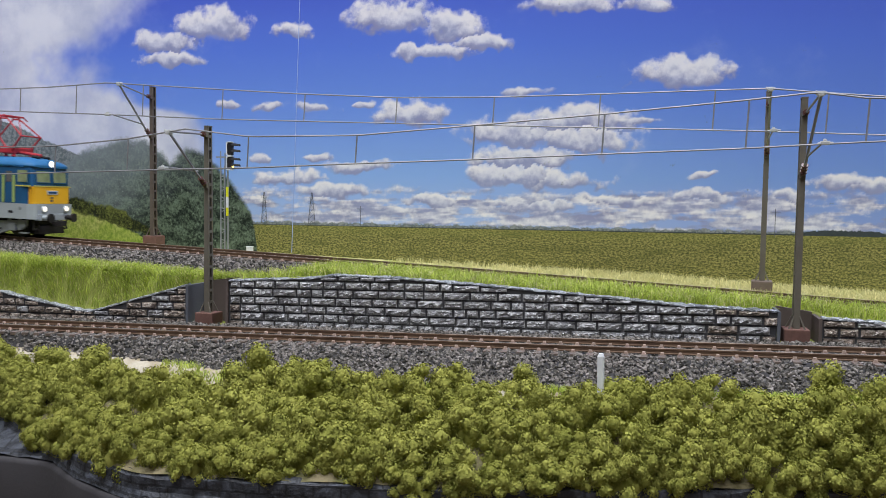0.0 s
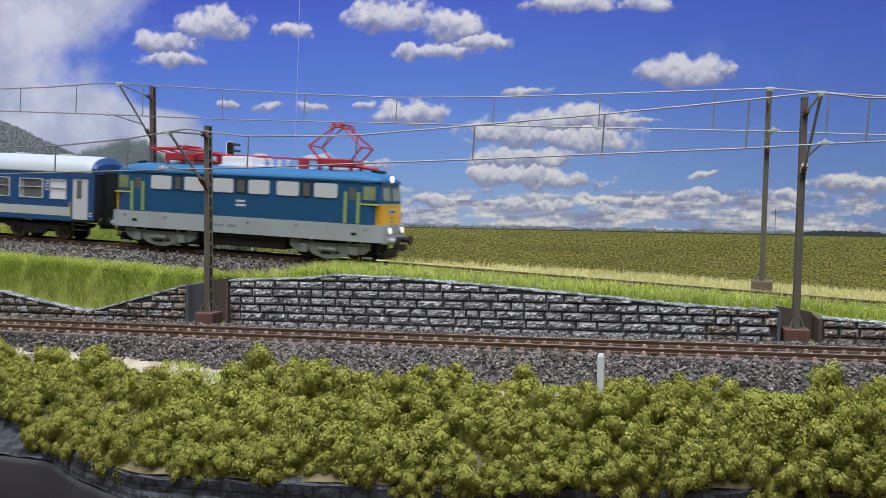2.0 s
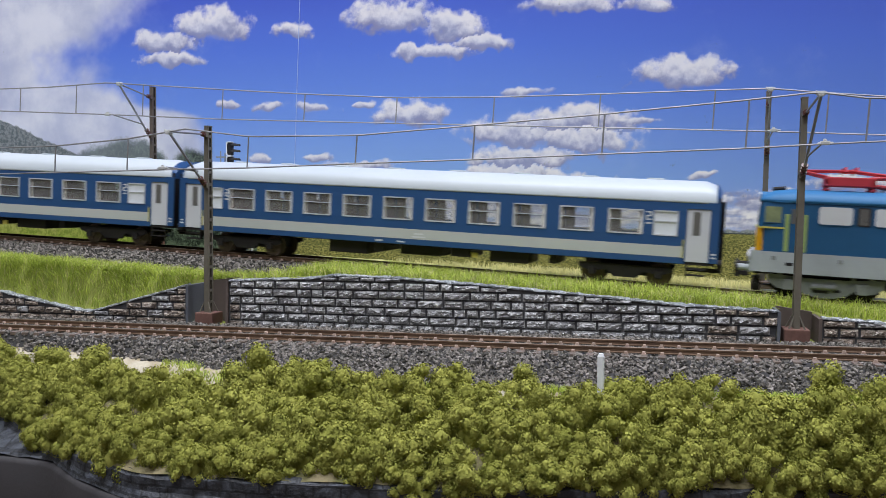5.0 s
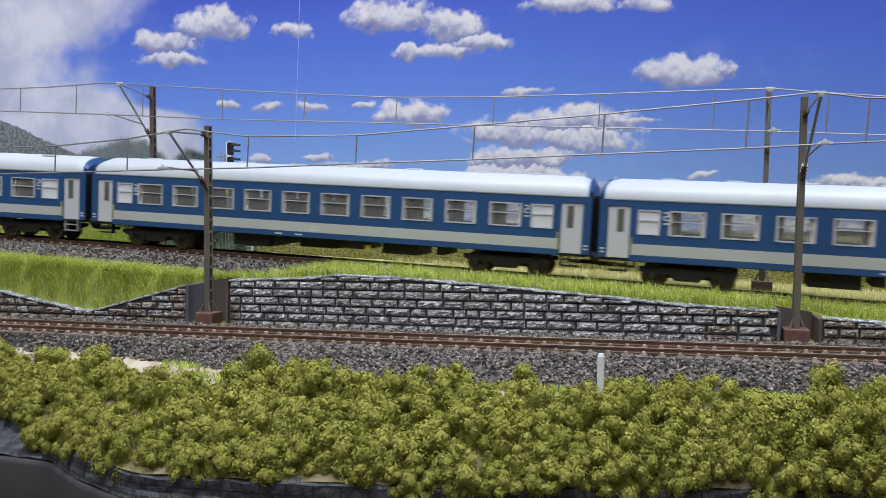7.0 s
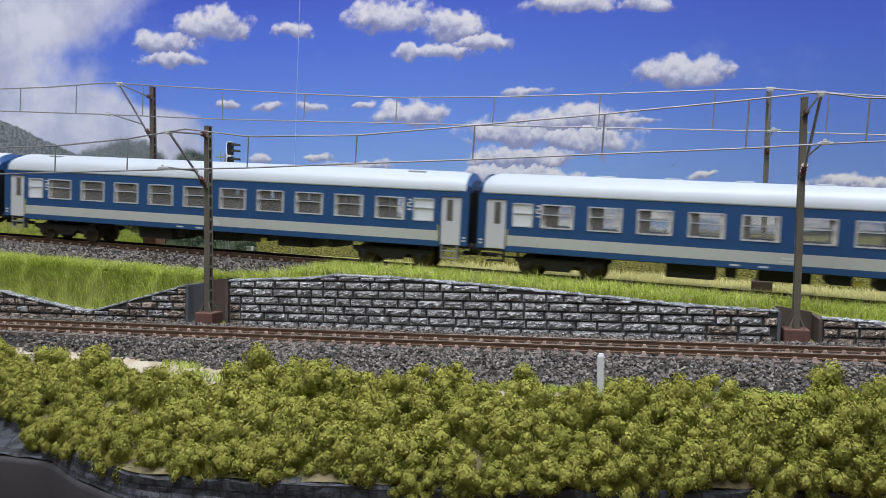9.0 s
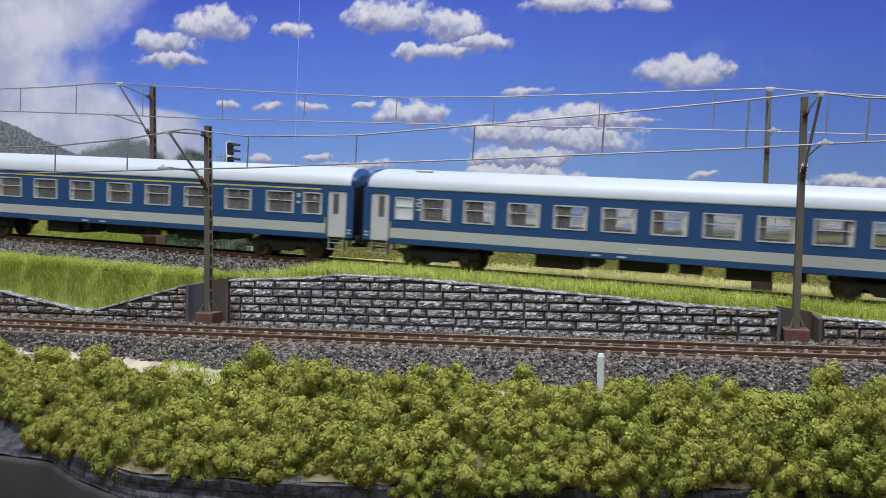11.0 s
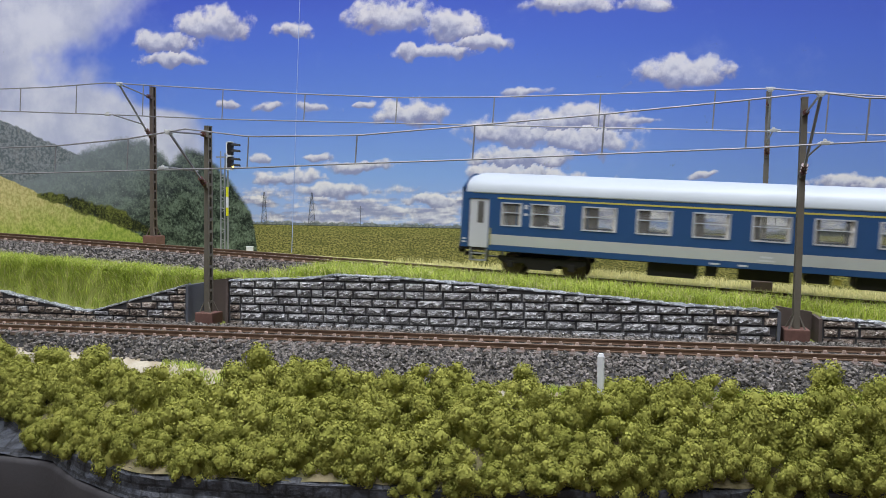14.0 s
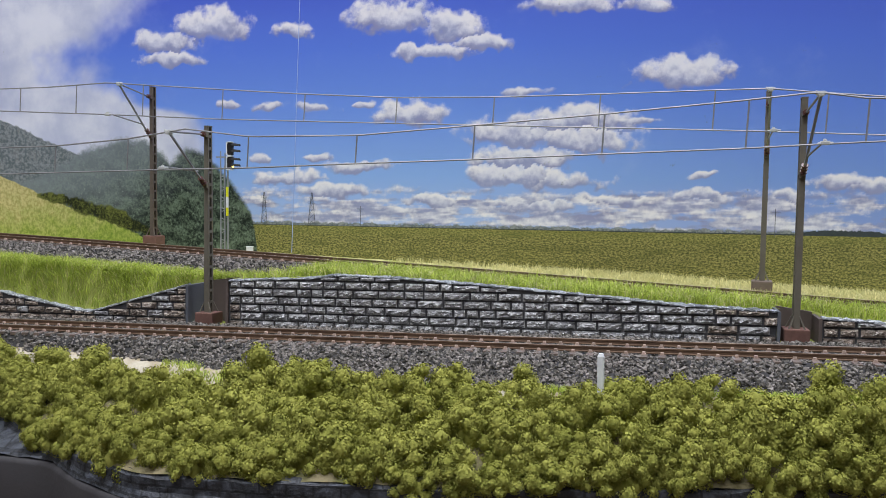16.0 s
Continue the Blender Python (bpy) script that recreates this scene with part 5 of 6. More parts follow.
def coach(first, label, steps):
    """A passenger coach with real window openings, frames, panes, compartments and bogies."""
    top = empty("passenger_coach", label, "passenger coach", group="train")
    half, L = 16.3, 143.2
    if first:
        wins = [(-99.75 + 25.1 * i, 16.0, "glass") for i in range(9)] + [(-117.5, 10.2, "glass"), (120.1, 10.6, "glass")]
    else:
        wins = [(-103.35 + 22.75 * i, 15.8, "glass") for i in range(10)] + [(-120.4, 9.8, "frosted"), (119.6, 10.6, "frosted")]
    wins.sort()
    zlo, zhi, sill, eave = 24.5, 35.7, 11.9, 40.2
    t = 0.9
    door = 134.0
    for sy in (-1, 1):
        Y = lambda a, b: sorted((sy * (half - a), sy * (half - b)))
        x_in = 128.2
        part("sill_band", boxes((-x_in, x_in, *Y(-0.05, t), sill, sill + 2.8), bevel=0.15), "coach_blue", top)
        part("stripe", boxes((-x_in, x_in, *Y(-0.12, 0.1), sill + 2.9, 19.9)), "coach_stripe", top, "light grey stripe")
        xs = [-x_in] + [e for c, w, g in wins for e in (c - w / 2, c + w / 2)] + [x_in]
        bm = boxes((-x_in, x_in, *Y(0, t), sill + 2.8, zlo), (-x_in, x_in, *Y(0, t), zhi, eave))
        for a, b in zip(xs[0::2], xs[1::2]):
            box(bm, a, b, *Y(0, t), zlo - 0.01, zhi + 0.01)
        part("body_side", bm, "coach_blue", top)
        if first:
            part("class_stripe", boxes((-124.5, 124.5, *Y(-0.12, 0.1), 37.4, 38.2)), "pale_yellow", top, "yellow first-class stripe")
        for c, w, g in wins:
            a, b = c - w / 2, c + w / 2
            bm = boxes((a - 0.2, a + 0.5, *Y(-0.3, 0.6), zlo - 0.2, zhi + 0.2), (b - 0.5, b + 0.2, *Y(-0.3, 0.6), zlo - 0.2, zhi + 0.2), (a, b, *Y(-0.3, 0.6), zlo - 0.2, zlo + 0.4), (a, b, *Y(-0.3, 0.6), zhi - 0.4, zhi + 0.2),
                       (a, b, *Y(-0.2, 0.5), zlo + 6.2, zlo + 6.6))
            fr = part("window", bm, "frame", top)
            pn = part("pane", boxes((a + 0.3, b - 0.3, *Y(0.25, 0.4), zlo + 0.2, zhi - 0.2)), g, fr)
            if g == "glass":
                pn.visible_shadow = False
        for sx in (-1, 1):
            X = lambda a, b: sorted((sx * a, sx * b))
            part("side_end", boxes((*X(139.3, L), *Y(0, t), sill + 1, eave), (*X(x_in, 139.3), *Y(0, t), 37.2, eave)), "coach_blue", top)
            d = part("door", boxes((*X(x_in + 0.4, 139.1), *Y(0.5, 1.3), 13.0, 37.1), bevel=0.15), "door_grey", top, "light grey folding door")
            part("door_pane", boxes((*X(door - 2.3, door + 0.9), *Y(0.35, 0.6), 25.2, 35.8), bevel=0.1), "brown_pane", d)
            part("door_jamb", boxes((*X(x_in, x_in + 0.7), *Y(-0.1, 1.3), 12.2, 37.2)), "coach_blue", d)
            part("grab_rail", rods(((sx * 127.8, sy * (half + 0.4), 14.5), (sx * 127.8, sy * (half + 0.4), 23), 0.3)), "pale_yellow", top)
            dc = 112.0 if sx > 0 else (-110.2 if first else -112.6)
            D = lambda a, b: sorted((dc - sy * a, dc - sy * b))
            part("class_sign", boxes((*D(-0.9, 0.9), *Y(-0.1, 0.1), 33.0, 35.2), (*D(-1.0, 1.0), *Y(-0.1, 0.1), 29.8, 31.0)) if first else
                 boxes((*D(-1.2, 1.2), *Y(-0.1, 0.1), 34.6, 35.2), (*D(-1.2, 1.2), *Y(-0.1, 0.1), 31.2, 31.8), (*D(0.5, 1.2), *Y(-0.12, 0.1), 33.2, 34.8), (*D(-1.2, -0.5), *Y(-0.12, 0.1), 31.6, 33.4), (*D(-1.2, 1.2), *Y(-0.1, 0.1), 32.9, 33.5), (*D(-1.2, 1.2), *Y(-0.1, 0.1), 29.4, 30.2)),
                 "silver", top, "white class number")
            part("lettering", boxes((*X(140.3, 142.2), *Y(-0.1, 0.1), 15.0, 15.8), (*X(140.3, 142.2), *Y(-0.1, 0.1), 16.6, 17.4)), "silver", top)
            if steps:
                part("step", boxes((*X(129.4, 138.2), *Y(0.5, 4.0), 9.6, 10.2), (*X(129.4, 138.2), *Y(0.2, 4.0), 6.2, 6.8), (*X(129.4, 130.0), *Y(0.6, 3.6), 6.2, 12.5), (*X(137.6, 138.2), *Y(0.6, 3.6), 6.2, 12.5)), "lattice", top, "pale grey entry steps")
            else:
                part("step", boxes((*X(129.4, 138.2), *Y(0.5, 4.0), 9.6, 10.2), (*X(129.4, 138.2), *Y(0.2, 4.0), 6.6, 7.2), (*X(129.4, 130.0), *Y(0.6, 3.6), 6.6, 12.5)), "black", top)
        part("lettering", boxes((-4, 3, *Y(-0.18, 0.1), 15.6, 16.4), (-3, 2, *Y(-0.18, 0.1), 17.2, 18.0), (-24, -20, *Y(-0.12, 0.1), 12.8, 13.6), (-12, -8, *Y(-0.12, 0.1), 12.8, 13.6)), "silver", top)
        part("curtains", boxes(*[(c + sd * (w / 2 - 0.3) - (1.6 if sd > 0 else 0), c + sd * (w / 2 - 0.3) + (0 if sd > 0 else 0.9), *Y(1.5, 1.8), zlo, zhi) for c, w, g in wins if g == "glass" and sy < 0 for sd in (-1, 1)] or [(-1, 1, *Y(1.5, 1.6), 22, 23)]), "curtain", top)
    # roof with rounded ends
    rings = []
    for x, k, c in ((-L + 0.4, 0.93, 46.5), (-L + 2.5, 0.975, 48.9), (-L + 7, 1.0, 50.4), (L - 7, 1.0, 50.4), (L - 2.5, 0.975, 48.9), (L - 0.4, 0.93, 46.5)):
        rings.append([Vector((x, y, z)) for y, z in section((half + 0.15) * k, 39.9, 40.6, c, 12)])
    roof = part("roof", loft(rings), "coach_roof", top, "silver-white arched roof")
    for f in roof.data.polygons:
        f.use_smooth = abs(f.normal.x) < 0.9
    for sx in (-1, 1):
        rings = []
        for x, k, c in ((L - 1.8, 1.004, 49.9), (L - 0.2, 0.95, 47.2), (L + 0.25, 0.93, 46.3)):
            rings.append([Vector((sx * x, y, z)) for y, z in section((half + 0.1) * k, 39.6, 40.5, c, 12)])
        part("roof_end", loft(rings), "coach_blue", top, "blue roof end")
        part("end_wall", boxes((*sorted((sx * (L - 1.0), sx * L)), -half + 0.3, half - 0.3, sill + 1, 42.5)), "rubber", top)
        for k in range(4):
            part("gangway_bellows", boxes((*sorted((sx * (L + k * 0.6), sx * (L + 0.45 + k * 0.6))), -7.5 + 0.3 * (k % 2), 7.5 - 0.3 * (k % 2), 13.0, 41.0), bevel=0.1), "rubber", top)
        part("coupler", boxes((*sorted((sx * (L - 6), sx * (L + 2.4))), -1.5, 1.5, 7.6, 9.4)), "black", top)
        for sy in (-1, 1):
            b = part("buffer", rods(((sx * L, sy * 10, 12.0), (sx * (L + 2.2), sy * 10, 12.0), 2.4), n=14), "black", top)
    if steps and not first:
        for x in (-113, 113):
            part("roof_vent", boxes((x - 4.6, x + 4.6, -9.6, -7.4, 49.0, 49.9), bevel=0.4), "coach_stripe", top, "flat grey roof vent")
    elif not steps:
        for x in (-113, -84, -52, -20, 14, 48, 82, 113):
            part("roof_vent", boxes((x - 4, x + 4, -2.4, 2.4, 49.9, 51.0), bevel=0.5), "coach_roof", top)
    part("floor_plate", boxes((-L + 1, L - 1, -half + 0.9, half - 0.9, 11.6, 13.4)), "black", top)
    part("interior_floor", boxes((-x_in, x_in, -half + 1, half - 1, 19.5, 20.3)), "inside", top)
    part("corridor_wall", boxes(*[(c - 8.5, c - 4.0, 5.0, 5.5, 20.3, 39) for c, w, g in wins if g == "glass"]), "inside", top)
    mids = [(a[0] + b[0]) / 2 for a, b in zip(wins, wins[1:])]
    one = part("partition", boxes((-0.5, 0.5, -half + 1, 5.0, 20.3, 39.4)), "inside", top)
    one.location = (mids[0] * MM, 0, 0)
    seat = part("seat_bench", boxes((0.6, 2.6, -half + 1.6, 4.5, 20.3, 31.5), (2.6, 6.4, -half + 1.6, 4.5, 20.3, 24.5), (-2.6, -0.6, -half + 1.6, 4.5, 20.3, 31.5), (-6.4, -2.6, -half + 1.6, 4.5, 20.3, 24.5), bevel=0.3), "seat", top)
    seat.location = (mids[0] * MM, 0, 0)
    for x in mids[1:]:
        again(one, place(x, 0, 0))
        again(seat, place(x, 0, 0))
    # underframe
    for x0, x1, z0, w in ((-52, -30, 5.2, 12), (-26, -21, 7.2, 13), (-12, 10, 6.6, 11), (16, 26, 7.4, 13), (36, 56, 6.2, 12), (66, 70, 7.4, 13)):
        part("underfloor_box", boxes((x0, x1, -w, w, z0, 11.7), bevel=0.4), "black", top)
    part("yellow_tag", boxes((27, 30, -13.5, -12.5, 7.5, 10.0)), "pale_yellow", top)
    for c in (-102.3, 102.3):
        bogie = part("bogie", boxes((c - 18, c + 18, -9, 9, 4.5, 10.2), bevel=0.5), "black", top)
        for sy in (-1, 1):
            prof = ((-22, 9.4), (-22, 7.6), (-18.0, 6.0), (-12.6, 6.0), (-8.5, 6.8), (-5.5, 3.6), (5.5, 3.6), (8.5, 6.8), (12.6, 6.0), (18.0, 6.0), (22, 7.6), (22, 9.4))
            part("bogie_frame", loft([[Vector((c + a, sy * 11.2, b)) for a, b in prof], [Vector((c + a, sy * 13.0, b)) for a, b in prof]]), "black", bogie)
            for a in (-15.3, 15.3):
                part("axle_box", boxes((c + a - 1.6, c + a + 1.6, *sorted((sy * 12.9, sy * 14.2)), 4.0, 7.6), bevel=0.3), "black", bogie)
        for a in (-15.3, 15.3):
            wheelset(top, c + a, 5.3, "wheel_dark")
    return top


M["wheel_dark"] = paint("wheel_dark_brown", srgb(112, 98, 84), srgb(76, 64, 54), 0.55, metal=0.3, relief=0.05)
loco = locomotive()
coach_a = coach(False, "blue and grey second-class coach with silver roof", False)


def copy_coach(src, label):
    c = copy_thing(src, Matrix.Identity(4))
    c["label"] = label
    for o in c.children:
        if o.name.startswith("wheelset"):
            MOVERS.append((o, o.location.x / MM, 5.3))
    return c


coach_b = copy_coach(coach_a, "blue and grey second-class coach coupled mid-train")
coach_c = coach(False, "blue and grey second-class coach with pale entry steps", True)
coach_d = coach(True, "blue and grey first-class coach with yellow stripe, last of train", True)
for ob in bpy.data.objects:
    if ob.type == "MESH" and ob.name.startswith("pane"):
        ob.visible_shadow = False

# ---------------------------------------------------------------- vegetation


def clump_mesh(name, seed, rx, ry, rz, tufts, grains, size):
    """Foam foliage: a heap of small tufts, each a lumpy core under torn flakes; the flakes cover the sides that show."""
    rs = np.random.RandomState(seed)
    d = rs.randn(tufts * 3, 3)
    d /= np.linalg.norm(d, axis=1, keepdims=True)
    d = d[(d[:, 2] > -0.45) & (d[:, 1] < 0.7)][:tufts]
    tufts = len(d)
    swell = 0.45 + 0.95 * fbm(d[:, 0] * 1.5 + 7, d[:, 2] * 1.5 + d[:, 1] + 20, seed + 3, 3)
    cen = d * (swell * (0.62 + 0.34 * rs.rand(tufts)))[:, None] * np.array([rx, ry, rz])
    rad = 1.6 + 1.8 * rs.rand(tufts) ** 1.3
    cen, rad = np.concatenate([cen, [[0, 0, rz * 0.1], [rx * 0.3, 0, 0], [-rx * 0.3, 0, 0]]]), np.concatenate([rad, [rz * 0.42] * 3])
    skin = lambda v, i: 0.55 + 0.9 * fbm(v[:, 0] * 2.6 + i * 3.1 + 9, v[:, 2] * 2.6 + v[:, 1] * 2.2 + 20, seed + 5, 3)
    li = rs.choice(tufts, grains * 2, p=rad[:tufts] ** 2 / (rad[:tufts] ** 2).sum())
    n = rs.randn(grains * 2, 3)
    n /= np.linalg.norm(n, axis=1, keepdims=True)
    keep = (n @ np.array([0, -0.75, 0.66]) > -0.35)
    li, n = li[keep][:grains], n[keep][:grains]
    p = cen[li] + n * (rad[li] * (skin(n, li) + rs.randn(len(n)) * 0.09))[:, None]
    g = len(p)
    r = size * (0.5 + 0.9 * rs.rand(g, 1))
    # each flake: two triangles folded along a line, standing off the tuft
    a = np.cross(n, rs.randn(g, 3))
    a /= np.linalg.norm(a, axis=1, keepdims=True)
    b = np.cross(n, a)
    v = np.stack([p - a * r, p + b * r * 0.8 + n * r * 1.1 * rs.rand(g, 1), p + a * r, p - b * r * 0.8 + n * r * 1.1 * rs.rand(g, 1)], 1)
    k = 4 * np.arange(g)[:, None]
    vs, fs = v.reshape(-1, 3), np.concatenate([k + [[0, 2, 1]], k + [[0, 3, 2]]], 0)
    core = bmesh.new()
    bmesh.ops.create_icosphere(core, subdivisions=1, radius=1.0)
    cv = np.array([x.co[:] for x in core.verts])
    cf = np.array([[x.index for x in q.verts] for q in core.faces])
    core.free()
    soft = n + rs.randn(g, 3) * 0.3
    ns = np.repeat(soft / np.linalg.norm(soft, axis=1, keepdims=True), 4, axis=0)
    for i, (c, ra) in enumerate(zip(cen, rad)):
        ns = np.concatenate([ns, cv])
        fs = np.concatenate([fs, cf + len(vs)])
        vs = np.concatenate([vs, c + cv * (ra * 0.84 * skin(cv, i))[:, None]])
    me = bpy.data.meshes.new(name)
    me.from_pydata((vs * MM).tolist(), [], fs.tolist())
    me.materials.append(M["foliage"])
    me.polygons.foreach_set("use_smooth", [True] * len(me.polygons))
    me.normals_split_custom_set_from_vertices(ns.tolist())
    return me


BUSHES = [clump_mesh("bush", 30 + i, 8.6 + (i % 3) * 1.2, 7.6, 9.2 + (i % 4) * 0.9, 38, 6800, 0.36) for i in range(8)]


def hedge():
    rs = np.random.RandomState(8)
    n = 0

    def put(s, w, sink, k):
        nonlocal n
        z = terrain(np.array([s]), np.array([w]))[0][0]
        p = front.at(s, w)
        ob = new("bush", BUSHES[n % len(BUSHES)])
        n += 1
        ob.matrix_world = place(p[0], p[1], z - sink, rs.rand() * 16 - 4, rs.rand() * 24 - 12, rs.rand() * 70 - 50) @ Matrix.Diagonal((k, k, k * (0.88 + 0.34 * rs.rand()), 1))
        tagged(ob, "yellow-green foam bush on the embankment", "bush", group="embankment bushes")

    # crest, slope and foot of the bank; the crest leaves room round the marker post
    for fr, step, k0 in ((0.04, 13.0, 1.0), (0.34, 13.6, 1.06), (0.64, 13.6, 1.04), (0.84, 12.6, 0.86)):
        s = (-226.0 if fr < 0.4 else -190.0) + rs.rand() * 8
        while s < 184:
            e, be = ballast_edge(s) + 5, board_edge(s) - 1
            left = s < -60
            w = e + (be - e) * fr + rs.randn() * 1.8
            if left and fr < 0.1:
                w += 4 + 6 * min(1, (s + 195) / 50 if s > -195 else 0)
            if fr > 0.8 and left:
                w += 3.0 if s > -165 else -2.5
            if fr < 0.1 and abs(s - 68) < 9:
                w += 7
            put(s, w, (7.0 if 104 < s < 150 else 3.6) if fr < 0.1 and s > -110 else 1.2, k0 * (0.76 + 0.5 * rs.rand()))
            s += step * (0.8 + 0.4 * rs.rand())
    # the tall crown on the crest
    put(123, ballast_edge(123) + 9, 2.0, 1.3)
    put(114, ballast_edge(114) + 12, 3.0, 1.1)


hedge()


def blades(name, label, s, w, z, p, length, width, material, seed, lean=0.45):
    """Fibres of static grass, each a thin bent blade of two pieces."""
    rs = np.random.RandomState(seed)
    n = len(p)
    tuft = fbm(p[:, 0] / 5 + 300, p[:, 1] / 5 + 300, seed + 400, 3)[:, None]
    h = length * (0.3 + 0.5 * rs.rand(n, 1) + 0.9 * tuft)
    a = rs.rand(n) * 3.6 + 14 * fbm(p[:, 0] / 7 + 500, p[:, 1] / 7 + 500, seed + 700, 2)
    d = np.stack([np.cos(a), np.sin(a), np.zeros(n)], -1)
    tilt = rs.rand(n, 1) * lean
    side = np.stack([np.cos(rs.rand(n) * 0.9 - 0.45), np.sin(rs.rand(n) * 0.9 - 0.45), np.zeros(n)], -1) * width * (0.7 + 0.6 * rs.rand(n, 1))
    up = np.array([[0, 0, 1.0]])
    mid = p + h * 0.55 * (up + d * tilt * 0.5)
    tip = p + h * (up * (1 - 0.25 * tilt) + d * tilt * 1.1)
    v = np.stack([p - side, p + side, mid + side * 0.8, mid - side * 0.8, tip], 1).reshape(-1, 3)
    k = 5 * np.arange(n)[:, None]
    f = np.concatenate([k + [[0, 1, 2]], k + [[0, 2, 3]], k + [[3, 2, 4]]], 0)
    return tagged(soup(name, v, f, material), label, "grass", kind="stuff")


def lawns():
    rs = np.random.RandomState(21)
    # bank behind the low wall
    n = 56000
    s, w = rs.rand(n) * 215 - 320, -31 - rs.rand(n) * 62
    z, sr, wr, e, be = terrain(s, w)
    patch = fbm(s / 14 + 50, w / 14 + 50, 77, 4)
    keep = (wr > 35.5 + rs.randn(n) * 1.3) & (w < -34) & (patch + rs.rand(n) * 0.5 > 0.36) & ((s < -140) | (w < -47))
    p = front.at(s, w)
    p[:, 2] = z - 0.3
    blades("bank_grass", "bright green static grass on the bank", s, w, z, p[keep], 5.6, 0.13, "grass", 31, 2.2)
    thin = keep & (rs.rand(n) < 0.12)
    blades("bank_straw", "straw-coloured grass fibres on the bank", s, w, z, p[thin], 5.4, 0.12, "dry_grass", 37, 1.7)
    # strip between the wall's top and the raised track
    n = 26000
    s, w = rs.rand(n) * 400 - 112, -33.5 - rs.rand(n) * 60
    z, sr, wr, e, be = terrain(s, w)
    keep = (wr > np.interp(s, [-110, -70, -40, 0], [26, 17, 13, 12.5]) + rs.rand(n) * 2)
    keep &= ~((s > 132) & (s < 152) & (w > -47))
    p = front.at(s, w)
    p[:, 2] = z - 0.3
    blades("verge_grass", "yellow-green static grass along the wall top", s[keep], w, z, p[keep], 6.4, 0.14, "grass", 32, 2.3)
    thin = keep & (rs.rand(n) < 0.22)
    blades("verge_straw", "straw-coloured grass fibres along the wall top", s, w, z, p[thin], 6.0, 0.12, "dry_grass", 36, 1.3)
    # pale verge behind the raised track
    n = 24000
    s, w = rs.rand(n) * 330 - 50, -15 - rs.rand(n) ** 1.3 * 75
    keep = (fbm(s / 12 + 9, w / 12 + 90, 55, 4) + rs.rand(n) * 0.4 > np.interp(s, [-50, 40, 90], [0.95, 0.68, 0.36]))
    p = rear.at(s, w)[keep]
    p[:, 2] += -4.2 - np.clip((-w[keep] - 15) * 0.08, 0, 1.5)
    blades("dry_verge", "pale dry grass behind the raised track", s, w, 0, p, 4.4, 0.15, "dry_grass", 33, 0.8)
    # tufts at the ballast's edge before the hedge
    n = 9000
    s = rs.rand(n) * 290 - 110
    w = ballast_edge(s) + 1 + rs.rand(n) * 9
    keep = fbm(s / 16 + 3, w / 9, 99, 3) + np.interp(s, [-110, -60, 60, 140], [0.12, -0.05, 0.1, 0.2]) + rs.rand(n) * 0.2 > 0.62
    z = terrain(s, w)[0]
    p = front.at(s, w)
    p[:, 2] = z - 0.3
    blades("edge_tufts", "fresh green tufts at the ballast edge", s, w, z, p[keep], 2.8, 0.13, "grass", 34, 1.7)


lawns()

# ---------------------------------------------------------------- the wall's stones


def stone_mesh(seed, length, height):
    """A rough-faced block with a chipped cushion front."""
    rs = np.random.RandomState(seed)
    nx, nz = max(6, int(length / 0.95)), 5
    xs, zs = np.linspace(-length / 2, length / 2, nx), np.linspace(0, height, nz)
    bm = bmesh.new()
    g = []
    for i, x in enumerate(xs):
        row = []
        for j, z in enumerate(zs):
            rim = i in (0, nx - 1) or j in (0, nz - 1)
            y = 0.35 * rs.rand() if rim else 0.75 + 1.0 * rs.rand() ** 1.5
            row.append(bm.verts.new((x + (0 if rim else rs.randn() * 0.12), -y, z + (0 if rim else rs.randn() * 0.12))))
        g.append(row)
    for i in range(nx - 1):
        for j in range(nz - 1):
            bm.faces.new((g[i][j], g[i + 1][j], g[i + 1][j + 1], g[i][j + 1]))
    ring = [g[i][0] for i in range(nx)] + [g[-1][j] for j in range(1, nz)] + [g[i][-1] for i in range(nx - 2, -1, -1)] + [g[0][j] for j in range(nz - 2, 0, -1)]
    back = [bm.verts.new((v.co.x, 1.2, v.co.z)) for v in ring]
    for i in range(len(ring)):
        k = (i + 1) % len(ring)
        bm.faces.new((ring[i], back[i], back[k], ring[k]))
    me = bpy.data.meshes.new("stone")
    bmesh.ops.recalc_face_normals(bm, faces=bm.faces[:])
    for v in bm.verts:
        v.co *= MM
    bm.to_mesh(me)
    bm.free()
    return me


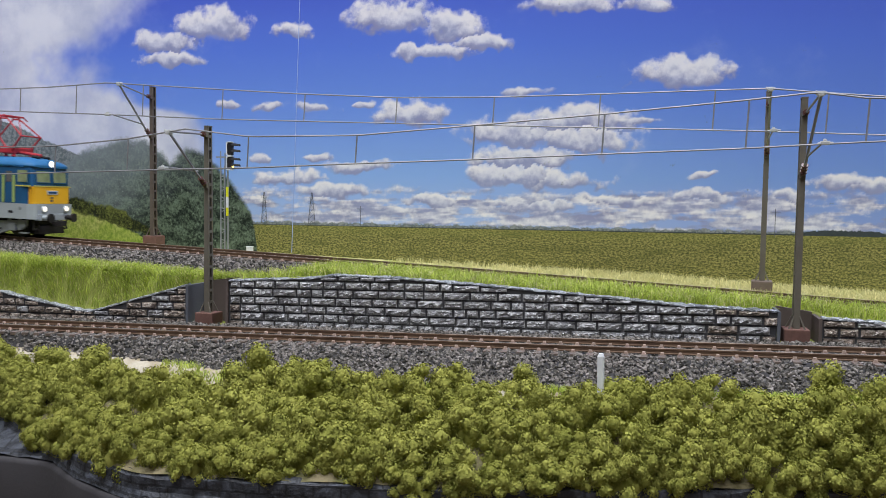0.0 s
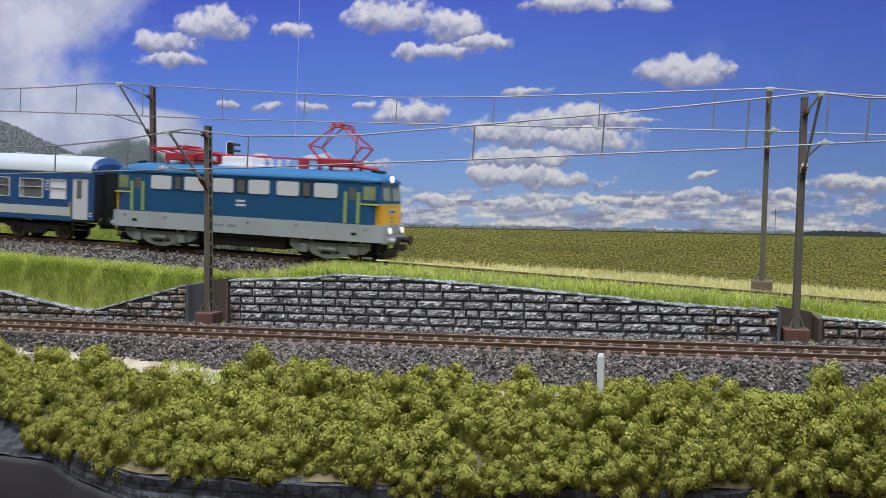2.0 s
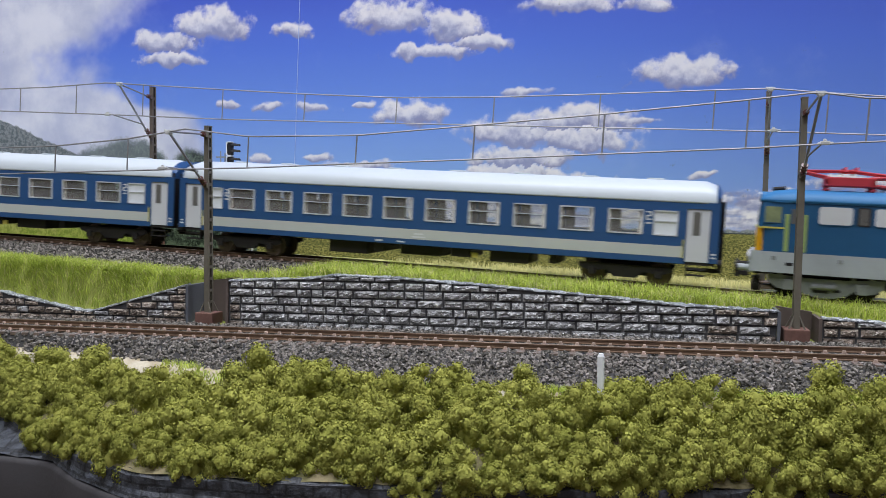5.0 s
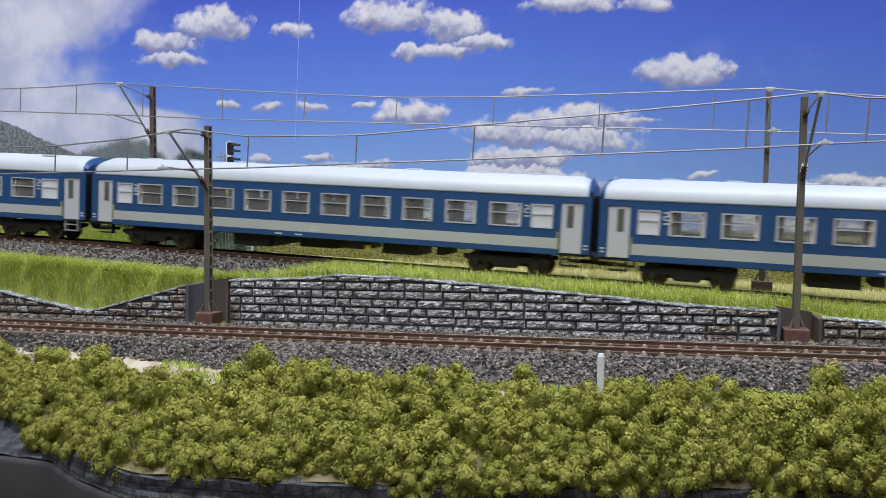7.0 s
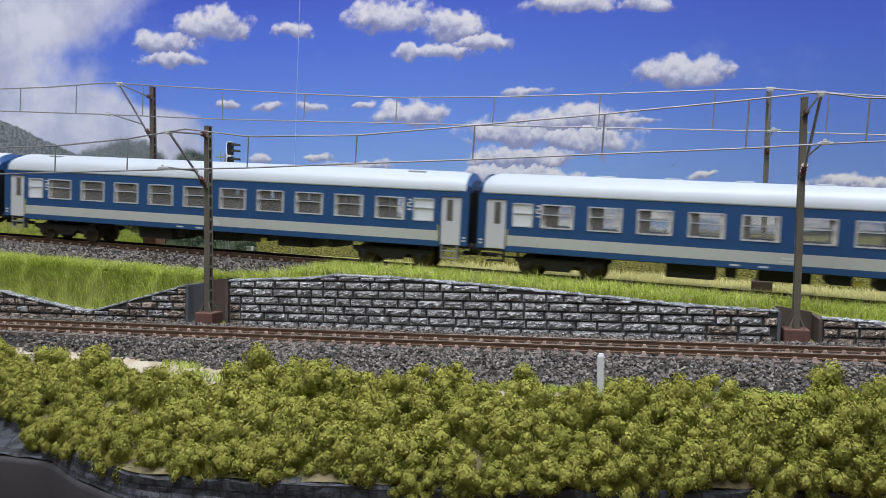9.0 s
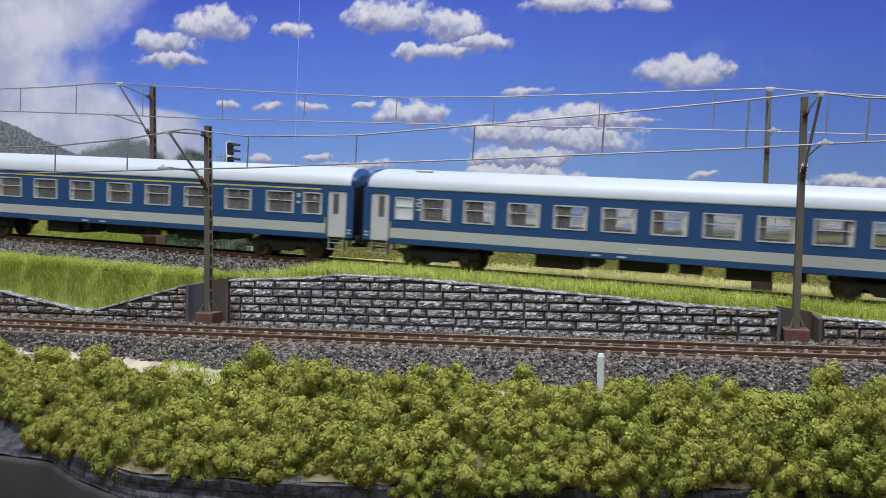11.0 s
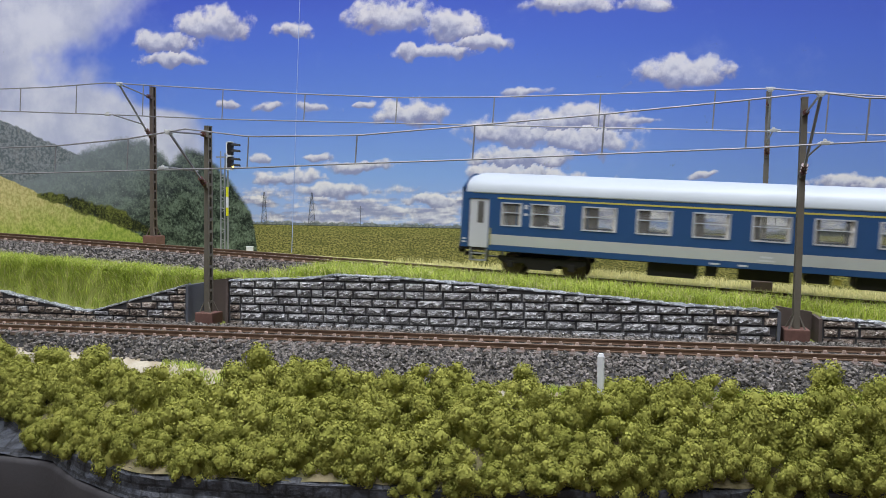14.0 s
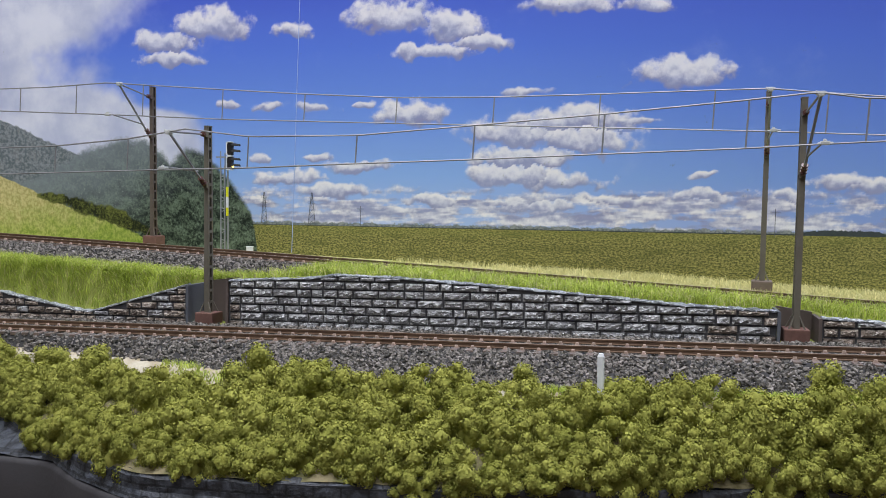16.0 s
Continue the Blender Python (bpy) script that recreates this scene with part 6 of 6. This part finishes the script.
def lay_stones():
    rs = np.random.RandomState(17)
    course = 3.9
    sizes = (6.0, 7.6, 9.2, 10.8, 12.6)
    stock = {(i, v, b): stone_mesh(50 + i * 7 + v, l - 1.05, course - 0.85) for i, l in enumerate(sizes) for v in range(4) for b in (0, 1)}
    for key, me in stock.items():
        me.materials.append(M["brick_brown" if key[2] else "brick"])
    count = 0
    for top, s0, s1 in WALLS:
        for row in range(8):
            z = -3.6 + row * course
            s = max(s0, -285) + (0.5 if row % 2 else 0.2)
            first = True
            while s < min(s1, 190) - 3.5:
                i = rs.randint(0, 5) if not (first and row % 2) else 0
                first = False
                rest = min(s1, 190) - s
                while i > 0 and sizes[i] > rest:
                    i -= 1
                l = sizes[i]
                mid = s + l / 2
                h = min(wall_top(s + 0.5), wall_top(s + l - 0.5))
                room = h - 0.4 - z
                if room > 1.3:
                    brown = mid < -180 or (-180 < mid < -138 and rs.rand() < 0.7) or (mid > 112 and mid < 134 and rs.rand() < 0.6) or (mid < -105 and row < 3) or mid > 150.5
                    ob = new("stone", stock[(i, rs.randint(0, 4), 1 if brown and rs.rand() < 0.8 else 0)])
                    ob.parent = top
                    p = front.at(mid, WALL_W - 0.6, z)
                    ob.matrix_basis = place(p[0], p[1], p[2], rs.randn() * 1.2, -math.degrees(0.0239), math.degrees(np.interp(mid, front.s, front.h)) + rs.randn() * 0.8) @ Matrix.Diagonal((1, 1, min(1.0, room / course), 1))
                    count += 1
                s += l
    return count


lay_stones()

# ---------------------------------------------------------------- motion
RUN_T = [0.0, 0.5, 1.0, 1.5, 2.0, 2.5, 3.0, 3.5, 4.0, 4.2, 6.5, 7.0, 7.5, 8.0, 8.5, 9.0, 9.2, 11.5, 12.0, 12.5, 13.0, 13.5, 14.0, 14.5, 15.0, 15.5, 16.0]
RUN_S = [-331.2, -278.7, -222.2, -168.6, -111.3, -56.2, 1.8, 57.9, 118.5, 141.0, 406.1, 466.5, 523.2, 581.3, 636.8, 697.8, 719.8, 986.0, 1044.5, 1102.7, 1163.9, 1218.7, 1274.8, 1327.6, 1384.2, 1435.2, 1489.5]


def run(t):
    """How far the locomotive's middle has come along the raised track."""
    return float(np.interp(t, RUN_T, RUN_S))


def motions():
    times = [round(0.25 * i, 2) for i in range(65)]
    for ob, back, q in ((loco, 0.0, 49.0), (coach_a, 240.75, 102.3), (coach_b, 532.05, 102.3), (coach_c, 824.35, 102.3), (coach_d, 1117.65, 102.3)):
        walk(ob, [(t, rear.chord_at(run(t) - back, q)) for t in times])
    spins = [round(i / 15, 4) for i in range(241)]
    for ob, x, r in MOVERS:
        walk(ob, [(t, place(x, 0, r) @ Matrix.Rotation((run(t) - run(0)) / r, 4, "Y")) for t in spins])


motions()
